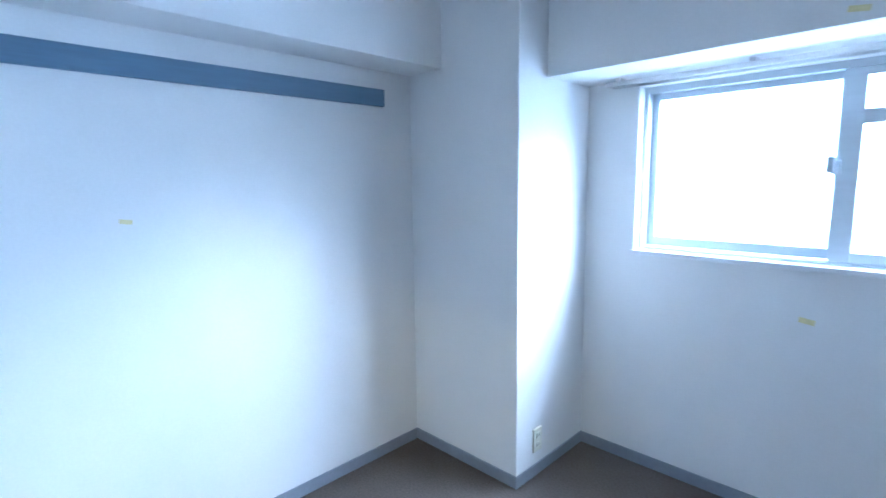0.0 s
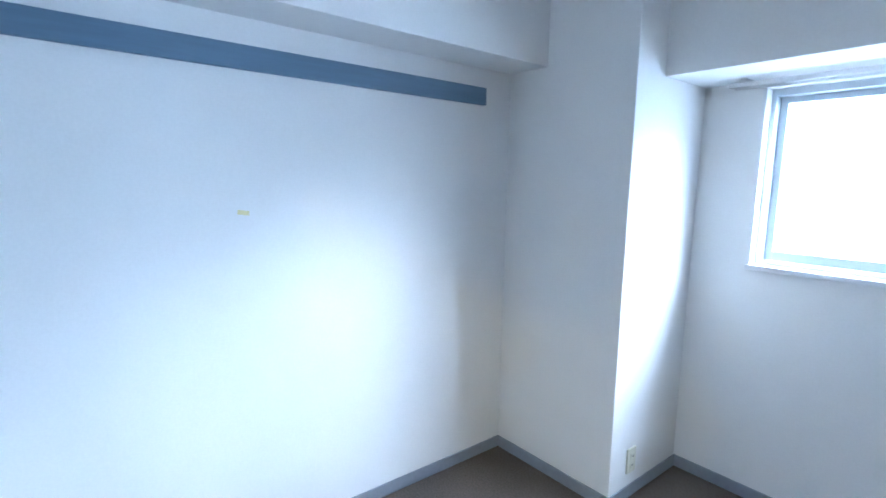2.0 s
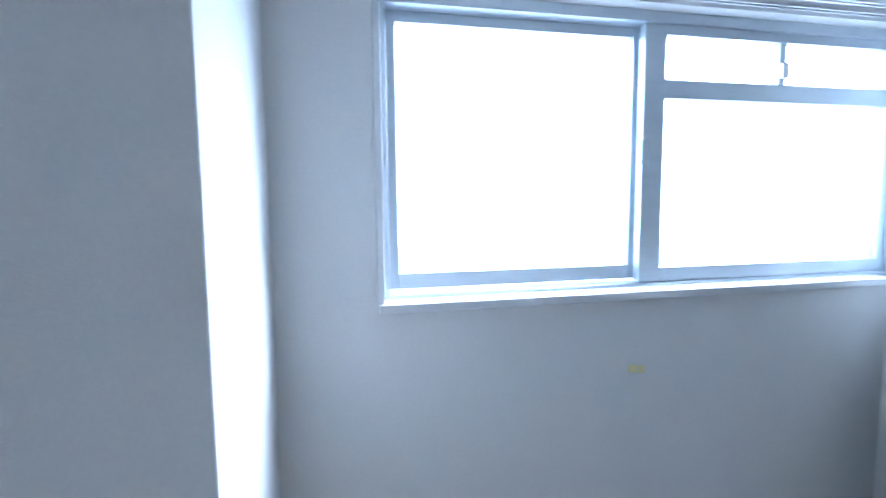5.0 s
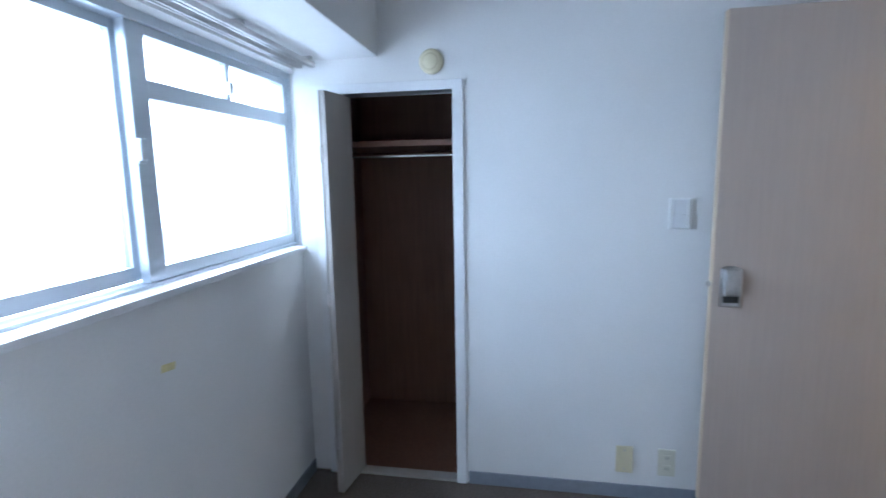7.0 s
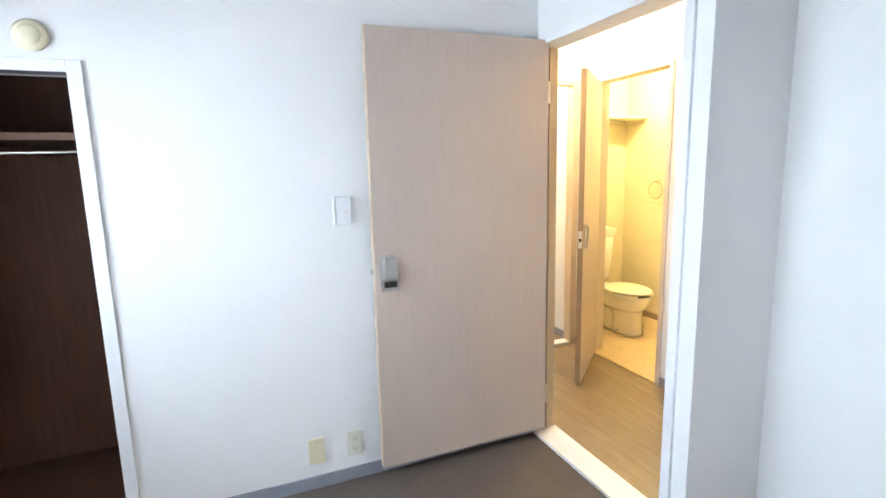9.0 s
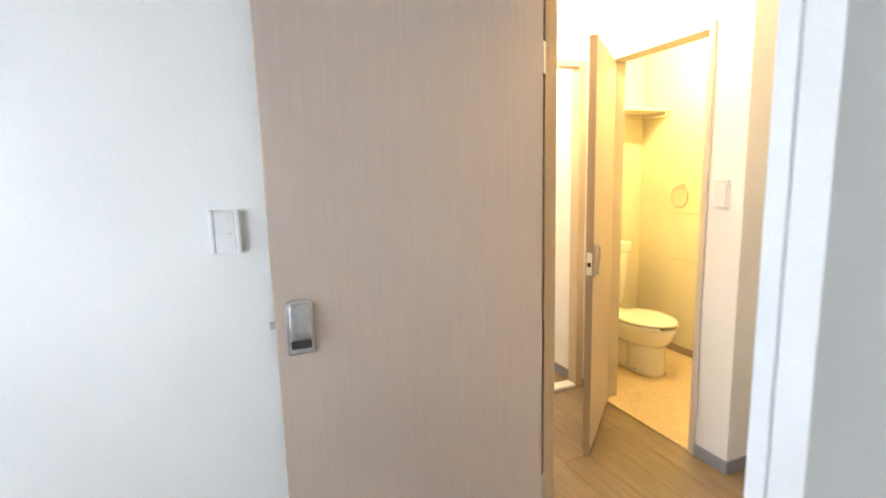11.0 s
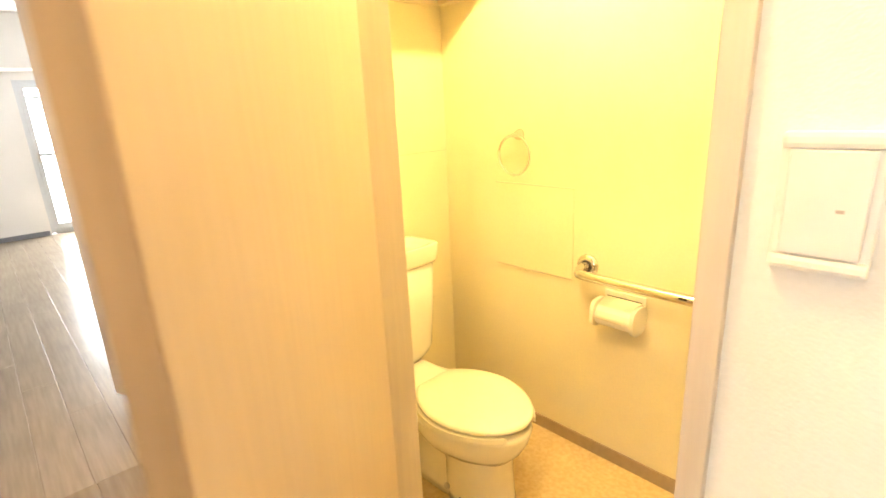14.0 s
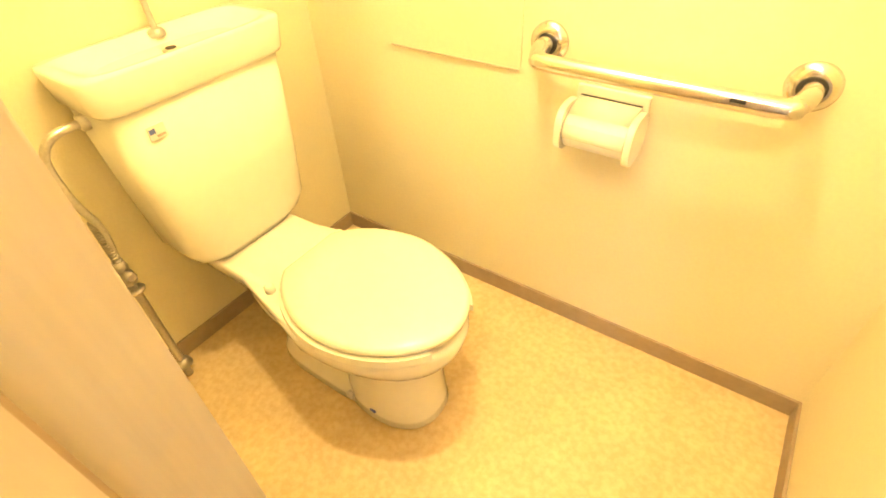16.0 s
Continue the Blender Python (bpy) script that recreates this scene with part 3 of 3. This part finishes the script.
# ---- small fittings on the bedroom walls ----
def plate(name, m, w, h, mat, label, category, kind, level=False):
    t = thing(name, m.translation, label, category)
    part("cover", boxes(((-w / 2, -h / 2, 0), (w / 2, h / 2, 0.009)), bevel=0.003, m=m), mat, t)
    if kind == "switch":
        for side in (-1, 1):
            span = ((-w / 2, side * h * 0.5, 0.005), (w / 2, side * h * 0.38, 0.015)) if level else ((side * w * 0.5, -h / 2, 0.005), (side * w * 0.33, h / 2, 0.0165))
            part("rim", boxes(span, bevel=0.005, m=m), mat, t)
        a, b = (0.40, 0.375) if level else (0.325, 0.47)
        part("rocker", boxes(((-w * a, -h * b, 0.006), (w * a, h * b, 0.0150)), bevel=0.002, m=m), ROCKER, t)
        part("indicator", boxes(((w * 0.12, -0.006, 0.015), (w * 0.20, -0.003, 0.0155)), m=m), GREY_INK, t)
    elif kind == "socket":
        for z in (-h * 0.2, h * 0.2):
            insert = part("outlet", boxes(((-w * 0.22, z - h * 0.12, 0.009), (w * 0.22, z + h * 0.12, 0.012)), bevel=0.002, m=m), mat, t)
            part("slot", boxes(((-0.0065, z - 0.006, 0.012), (-0.0045, z + 0.006, 0.0124)), m=m), DARK, insert)
            part("slot", boxes(((0.0045, z - 0.006, 0.012), (0.0065, z + 0.006, 0.0124)), m=m), DARK, insert)
    else:
        part("screw", disc_stack(((0.009, 0.004), (0.0105, 0.004)), m @ pose(0, h * 0.36, 0), 12), STEEL, t)
        part("screw", disc_stack(((0.009, 0.004), (0.0105, 0.004)), m @ pose(0, -h * 0.36, 0), 12), STEEL, t)
    return t


plate("light_switch", at_wall(0, -1.605, 1.243, "-x"), 0.080, 0.122, WHITE_PLASTIC, "white wide light switch on the papered wall", "light switch", "switch")
plate("blank_plate", at_wall(0, -1.432, 0.179, "-x"), 0.070, 0.120, IVORY, "yellowed ivory cover plate above the skirting", "cover plate", "blank")
plate("power_socket", at_wall(0, -1.604, 0.177, "-x"), 0.070, 0.120, PALE_IVORY, "pale ivory double power socket above the skirting", "power socket", "socket")
plate("power_socket", at_wall(CX, -0.435, 0.185, "+x"), 0.070, 0.120, PALE_IVORY, "pale ivory double power socket low on the column", "power socket", "socket")
plate("light_switch", at_wall(0.071, HALL_S, 1.269, "+y"), 0.075, 0.125, WHITE_PLASTIC, "white light switch beside the toilet door", "light switch", "switch", True)

vent = thing("round_vent", (0, -0.615, 1.873), "yellowed ivory round vent cover above the closet", "vent")
mv = at_wall(0, -0.615, 1.873, "-x")
part("rim", disc_stack(((0, 0.050), (0.012, 0.050), (0.020, 0.043), (0.020, 0.038)), mv), IVORY, vent)
part("cap", disc_stack(((0.016, 0.032), (0.023, 0.032), (0.026, 0.025), (0.027, 0.004)), mv), IVORY, vent)


def tape(m, w, h, label):
    bm = boxes(((-w / 2, -h / 2, 0), (w / 2, h / 2, 0.0012)), m=m @ pose(0, 0, 0, 0, 0, -8))
    tagged(mesh_object("tape", bm, YELLOW_TAPE), label, "tape", "tape marks on the walls")


tape(at_wall(XW, -1.928, 1.327, "+x"), 0.040, 0.016, "scrap of yellow tape stuck on the white wall")
tape(at_wall(-0.896, 0, 0.877, "-y"), 0.055, 0.022, "scrap of yellow tape stuck under the window")
tape(at_wall(-0.787, -0.385, 1.946, "-y"), 0.055, 0.018, "scrap of yellow tape stuck on the beam")


hook = thing("wall_hook", (1.124, HALL_S, 1.164), "small ivory hook on the white hall wall", "hook")
mh = at_wall(1.124, HALL_S, 1.164, "+y")
part("plate", boxes(((-0.012, -0.014, 0), (0.012, 0.014, 0.005)), bevel=0.002, m=mh), IVORY, hook)
part("prong", tube([mh @ Vector(p) for p in ((0, 0, 0.004), (0, -0.004, 0.018), (0, 0.002, 0.026), (0, 0.010, 0.028))], 0.0035, 10, 6), IVORY, hook)


# ---- lamps of hall and toilet ----
def ceiling_lamp(name, x, y, z, label):
    t = thing(name, (x, y, z), label, "ceiling lamp")
    part("base", disc_stack(((0, 0.06), (-0.02, 0.06), (-0.03, 0.04)), pose(x, y, z)), WHITE_PLASTIC, t)
    part("shade", disc_stack(((-0.03, 0.045), (-0.04, 0.058), (-0.06, 0.066), (-0.08, 0.058), (-0.092, 0.02)), pose(x, y, z)), SHADE, t, "lit warm glass shade")


ceiling_lamp("hall_lamp", 0.50, -3.25, H, "lit warm ceiling lamp in the hall")
ceiling_lamp("hall_lamp", -0.50, -3.45, H, "lit warm ceiling lamp by the entrance")
ceiling_lamp("hall_lamp", 1.55, -3.10, H, "lit warm ceiling lamp by the living room door")
ceiling_lamp("toilet_lamp", 0.92, -4.17, 2.30, "lit warm ceiling lamp in the toilet")

# ---- toilet room things ----
TY = -4.152
PY = -3.867
toilet = thing("toilet", (1.14, TY, 0.004), "cream ceramic close-coupled toilet with closed lid", "toilet")


def bowl_outline(z, front, half, back, neck, count=64):
    """Rim outline of the bowl: round at the front, tapering to a narrow deck under the cistern."""
    out = []
    for k in range(count):
        a = 2 * math.pi * k / count
        c, sn = math.cos(a), math.sin(a)
        if c <= 0:
            x, y = 1.13 + (1.13 - front) * c, half * sn
        else:
            reach = (back - 1.13) * min(1.0, 1.35 * c)
            wide = half + (neck - half) * min(1.0, reach / max(0.01, min(back - 1.13, 0.25)))
            x, y = 1.13 + reach, math.copysign(min(1.0, abs(sn) * 1.5), sn) * wide
        out.append(Vector((x, TY + y, z)))
    return out


def bowl_inside(z, ax, ay, count=64):
    return [Vector((1.075 + ax * math.cos(2 * math.pi * k / count), TY + ay * math.sin(2 * math.pi * k / count), z)) for k in range(count)]


bowl = part("bowl", loft([bowl_outline(0.205, 0.895, 0.125, 1.42, 0.070), bowl_outline(0.245, 0.860, 0.156, 1.50, 0.090), bowl_outline(0.285, 0.838, 0.173, 1.58, 0.112),
                          bowl_outline(0.326, 0.827, 0.180, 1.600, 0.121), bowl_outline(0.336, 0.830, 0.178, 1.600, 0.120), bowl_outline(0.340, 0.837, 0.173, 1.595, 0.116),
                          bowl_inside(0.340, 0.175, 0.125), bowl_inside(0.325, 0.170, 0.120), bowl_inside(0.25, 0.10, 0.07)]), CERAMIC, toilet, "cream ceramic bowl running into the cistern deck")
part("pedestal", loft([ring(1.035, TY, 0.004, 0.140, 0.106, 2.3), ring(1.035, TY, 0.030, 0.136, 0.103, 2.3), ring(1.035, TY, 0.13, 0.130, 0.098, 2.3), ring(1.045, TY, 0.19, 0.140, 0.104, 2.3),
                       ring(1.055, TY, 0.235, 0.155, 0.118, 2.3)]), CERAMIC, toilet)
part("foot", loft([ring(1.22, TY, 0.004, 0.180, 0.102, 4), ring(1.22, TY, 0.035, 0.178, 0.099, 4), ring(1.22, TY, 0.065, 0.176, 0.080, 4), ring(1.23, TY, 0.15, 0.175, 0.070, 4), ring(1.25, TY, 0.235, 0.180, 0.080, 4)]), CERAMIC, toilet, "recessed rear foot of the pedestal")
part("trapway", tube([(1.46, TY, 0.24), (1.52, TY, 0.14), (1.48, TY, 0.06), (1.36, TY, 0.04)], 0.045), CERAMIC, toilet)
part("bolt_cap", disc_stack(((0.0, 0.012), (0.008, 0.011), (0.012, 0.005)), pose(1.10, TY + 0.101, 0.05, -85, 0, 0), 16), STEEL, toilet)
part("print_mark", boxes(((1.02, TY + 0.098, 0.034), (1.037, TY + 0.1065, 0.040))), BLUE_INK, toilet, "small blue maker's mark")


def egg(cx, z, ax, ay):
    out = []
    for p in ring(0, 0, z, 1, 1, 2.0, 56):
        taper = 1.0 - 0.08 * max(0.0, -p.x)
        out.append(Vector((cx + ax * min(p.x, 0.90), TY - 0.007 + (ay + 0.007) * p.y * taper, z)))
    return out


def horseshoe(z0, z1, gap):
    """A seat ring that is open at the front of the bowl."""
    bm = bmesh.new()
    outer_low, outer_high = egg(1.062, z0, 0.238, 0.183), egg(1.062, z1, 0.236, 0.181)
    inner_low, inner_high = egg(1.075, z0, 0.150, 0.105), egg(1.075, z1, 0.154, 0.109)
    keep = [k % 56 for k in range(28 + gap, 28 - gap + 56 + 1)]
    rows = [[bm.verts.new(r[k]) for r in (outer_low, outer_high, inner_high, inner_low)] for k in keep]
    for a, b in zip(rows, rows[1:]):
        for k in range(4):
            bm.faces.new((a[k], a[(k + 1) % 4], b[(k + 1) % 4], b[k]))
    bm.faces.new(rows[0])
    bm.faces.new(rows[-1])
    bmesh.ops.recalc_face_normals(bm, faces=bm.faces[:])
    return bm


seat = part("seat", horseshoe(0.341, 0.358, 4), SEAT_PLASTIC, toilet, "cream plastic seat, open at the front")
part("lid", loft([egg(1.060, 0.362, 0.224, 0.168), egg(1.060, 0.365, 0.229, 0.173), egg(1.060, 0.376, 0.229, 0.173), egg(1.060, 0.382, 0.219, 0.162), egg(1.062, 0.385, 0.15, 0.12)]), SEAT_PLASTIC, toilet, "closed cream plastic lid")
for side in (-1, 1):
    part("hinge", disc_stack(((0, 0.012), (0.016, 0.012), (0.020, 0.008)), pose(1.275, TY + side * 0.115, 0.339), 16), SEAT_PLASTIC, toilet)
tank = part("tank", loft([ring(1.525, TY, 0.338, 0.070, 0.118, 5, 48), ring(1.525, TY, 0.366, 0.085, 0.160, 5, 48), ring(1.525, TY, 0.40, 0.092, 0.176, 6, 48), ring(1.525, TY, 0.55, 0.094, 0.192, 6, 48), ring(1.525, TY, 0.768, 0.096, 0.206, 6, 48)]), CERAMIC, toilet)
lid_rings = [ring(1.522, TY, 0.765, 0.098, 0.210, 8, 48), ring(1.522, TY, 0.772, 0.100, 0.216, 8, 48), ring(1.522, TY, 0.832, 0.101, 0.226, 8, 48), ring(1.522, TY, 0.838, 0.098, 0.222, 8, 48),
             ring(1.520, TY, 0.838, 0.084, 0.200, 5, 48), ring(1.518, TY, 0.826, 0.074, 0.185, 4, 48), ring(1.518, TY, 0.812, 0.055, 0.150, 3, 48)]
top = part("basin_lid", loft(lid_rings), CERAMIC, toilet, "cistern lid with a shallow hand basin")
part("drain", disc_stack(((0, 0.018), (0.004, 0.018), (0.005, 0.012)), pose(1.518, TY, 0.812), 20), STEEL, top)
part("drain_hole", disc_stack(((0, 0.011), (0.0012, 0.011)), pose(1.518, TY, 0.817), 18), DARK, top)
part("spout_base", disc_stack(((0, 0.018), (0.010, 0.018), (0.016, 0.011)), pose(1.593, TY - 0.02, 0.824), 20), PEWTER, top)
part("spout", tube([(1.593, TY - 0.02, 0.83), (1.593, TY - 0.02, 0.90), (1.588, TY - 0.022, 0.945), (1.570, TY - 0.026, 0.962), (1.550, TY - 0.030, 0.952), (1.540, TY - 0.032, 0.925)], 0.0065), PEWTER, top, "thin chrome hooked spout")
sticker = part("sticker", boxes(((1.4285, TY + 0.115, 0.700), (1.4300, TY + 0.150, 0.728))), WHITE_PLASTIC, tank, "small white sticker")
part("sticker_dot", boxes(((1.4278, TY + 0.136, 0.712), (1.4284, TY + 0.148, 0.722))), BLUE_INK, tank)
part("sticker_bar", boxes(((1.4278, TY + 0.118, 0.703), (1.4284, TY + 0.136, 0.708))), GREY_INK, tank)

supply = thing("water_supply", (1.56, -3.868, 0.004), "worn chrome supply hose, valve and pipe beside the cistern", "supply pipe")
part("nut", disc_stack(((0, 0.016), (0.028, 0.016), (0.030, 0.012)), pose(1.53, TY + 0.190, 0.742, -90, 0, 0), 6), STEEL, supply)
part("hose", tube([(1.53, TY + 0.215, 0.742), (1.53, TY + 0.27, 0.738), (1.532, -3.853, 0.700), (1.540, -3.856, 0.61), (1.550, -3.874, 0.52), (1.555, PY, 0.43)], 0.0085), STEEL, supply, "ribbed flexible steel hose")
for k in range(14):
    z = 0.435 + k * 0.008
    part("rib", disc_stack(((0, 0.0098), (0.004, 0.0098)), pose(1.5535, PY, z), 14), STEEL, supply)
part("valve_body", disc_stack(((0.0, 0.012), (0.008, 0.017), (0.03, 0.017), (0.04, 0.013), (0.055, 0.015), (0.07, 0.012)), pose(1.556, PY, 0.36), 18), STEEL, supply)
part("valve_screw", disc_stack(((0, 0.013), (0.022, 0.013), (0.026, 0.009)), pose(1.548, PY, 0.395, 0, -90, 0), 18), STEEL, supply)
part("collar", disc_stack(((0, 0.020), (0.006, 0.022), (0.010, 0.016)), pose(1.556, PY, 0.335), 20), STEEL, supply)
part("pipe", tube([(1.556, PY, 0.004), (1.556, PY, 0.2), (1.556, PY, 0.36)], 0.0095), STEEL, supply)
part("floor_flange", disc_stack(((0, 0.024), (0.006, 0.024), (0.022, 0.013)), pose(1.556, PY, 0.048), 20), STEEL, supply)

bar = thing("grab_bar", (0.66, -4.618, 0.783), "polished steel grab bar on the cream wall", "grab bar")
YB = -4.618
part("rail", tube([(0.897, YB + 0.004, 0.783), (0.897, YB + 0.045, 0.783), (0.885, YB + 0.076, 0.777), (0.860, YB + 0.087, 0.774), (0.66, YB + 0.088, 0.773), (0.463, YB + 0.087, 0.774), (0.438, YB + 0.076, 0.777), (0.426, YB + 0.045, 0.783), (0.426, YB + 0.004, 0.783)], 0.0175, 20), CHROME, bar)
for x in (0.897, 0.426):
    r = part("rosette", disc_stack(((0, 0.042), (0.006, 0.041), (0.014, 0.027)), at_wall(x, YB, 0.783, "+y"), 28), CHROME, bar)
    part("gap_ring", disc_stack(((0.014, 0.0225), (0.0155, 0.021)), at_wall(x, YB, 0.783, "+y"), 24), DARK, r, "dark ring round the rail")
part("label_plate", boxes(((0.506, YB + 0.1025, 0.776), (0.530, YB + 0.1055, 0.782))), DARK, bar, "small dark maker's plate")

holder = thing("paper_holder", (0.72, YB, 0.66), "cream plastic toilet paper holder with a roll", "paper holder")
part("back_plate", boxes(((0.664, YB, 0.640), (0.815, YB + 0.010, 0.725)), bevel=0.003), SEAT_PLASTIC, holder)
for x in (0.660, 0.806):
    part("arm", loft([[Vector((xx, p.x, p.y)) for p in ring(YB + 0.052, 0.655, 0, 0.052, 0.050, 2.8, 28)] for xx in (x, x + 0.003, x + 0.011, x + 0.014)]), SEAT_PLASTIC, holder)
arc = [(YB + 0.012 + 0.088 * math.sin(a), 0.652 + 0.052 * math.cos(a)) for a in [radians(-8 + 13 * k) for k in range(9)]]
flap = [(y, z) for y, z in arc] + [(YB + 0.012 + (y - YB - 0.012) * 0.95, z - 0.004) for y, z in reversed(arc)]
part("cover", loft([[Vector((xx, y, z)) for y, z in flap] for xx in (0.676, 0.804)]), SEAT_PLASTIC, holder, "curved cream flap over the roll")
part("slot", boxes(((0.676, YB + 0.009, 0.7035), (0.804, YB + 0.013, 0.7055))), DARK, holder)
part("paper_roll", disc_stack(((-0.064, 0.038), (-0.062, 0.040), (0.062, 0.040), (0.064, 0.038)), pose(0.740, YB + 0.058, 0.652, 0, 90, 0)), PAPER, holder, "white paper roll")

holder.location.z -= 0.012
holder.location.x += 0.006

towel = thing("towel_ring", (1.21, YB, 1.25), "thin chrome towel ring on a wall mount", "towel ring")
part("mount", disc_stack(((0, 0.022), (0.010, 0.020), (0.028, 0.010), (0.040, 0.010)), at_wall(1.21, YB, 1.25, "+y"), 20), CHROME, towel)
loop = [(1.21 + 0.075 * math.sin(2 * math.pi * k / 16), YB + 0.036, 1.175 + 0.075 * math.cos(2 * math.pi * k / 16)) for k in range(17)]
part("ring", tube(loop, 0.0055, 10, 4), CHROME, towel)

panel = thing("access_panel", (1.145, YB, 0.90), "flush cream access panel in the toilet wall", "access panel")
part("panel", boxes(((0.960, YB, 0.714), (1.330, YB + 0.005, 1.059)), bevel=0.0015), TOILET_PAPER, panel)
for z in (0.713, 1.060):
    part("seam", boxes(((0.962, YB, z - 0.002), (1.328, YB + 0.0058, z + 0.001))), SEAM, panel, "thin darker seam")

cistern_wall = thing("wall_panel", (1.625, -4.15, 1.18), "flush cream wall panel above the cistern", "wall panel")
part("panel", boxes(((1.6232, -4.616, 1.184), (1.625, -3.692, 1.76)), bevel=0.001), TOILET_PAPER, cistern_wall)
part("seam", boxes(((1.6228, -4.616, 1.180), (1.625, -3.692, 1.1822))), SEAM, cistern_wall, "thin darker seam")

shelf_t = thing("wall_shelf", (1.49, -4.25, 1.81), "cream wooden shelf high on the toilet wall", "shelf")
part("board", boxes(((1.355, -4.618, 1.797), (1.625, -3.69, 1.822)), bevel=0.003), TOILET_PAPER, shelf_t)
part("cleat", boxes(((1.605, -4.60, 1.765), (1.625, -3.70, 1.797)), bevel=0.002), TOILET_PAPER, shelf_t)
part("cleat", boxes(((1.375, -4.618, 1.765), (1.605, -4.587, 1.797)), bevel=0.002), TOILET_PAPER, shelf_t)


# ---- floor planks, each its own piece ----
def plank_mesh(name, lx, ly, mat):
    bm = boxes(((0.0006, 0.0006, -0.012), (lx - 0.0006, ly - 0.0006, 0.0)), bevel=0.0018)
    data = bpy.data.meshes.new(name)
    bm.to_mesh(data)
    bm.free()
    data.materials.append(mat)
    return data


def lay(floor_label, x0, x1, y0, y1, length, wide, shift):
    floor = thing("hall_floor" if x0 < 2 else "living_floor", (x0, y0, 0), floor_label, "floor", kind="structure")
    rows = round((y1 - y0) / wide)
    wide = (y1 - y0) / rows
    shared = {}
    for r in range(rows):
        x = x0
        first_cut = length * (0.35 + 0.65 * ((r * shift) % 1.0))
        while x < x1 - 0.001:
            end = min(x + (first_cut if x == x0 else length), x1)
            key = round(end - x, 4)
            if key not in shared:
                shared[key] = plank_mesh("plank", end - x, wide, PLANK if x0 < 2 else GLARE_PLANK)
            ob = new("plank", shared[key])
            ob.parent = floor
            ob.location = (x - x0, r * wide, 0)
            x = end


lay("brown wood-look planks of the hall floor", -0.96, 2.16, HALL_S, HALL_N, 0.92, 0.153, 0.37)
lay("brown wood-look planks by the entrance", -0.96, -0.03, -4.05, HALL_S, 0.92, 0.150, 0.37)
lay("brown glossy planks of the living room floor, daylight glare in their colour", 2.16, LX, -6.2, -1.6, 1.85, 0.153, 0.37)
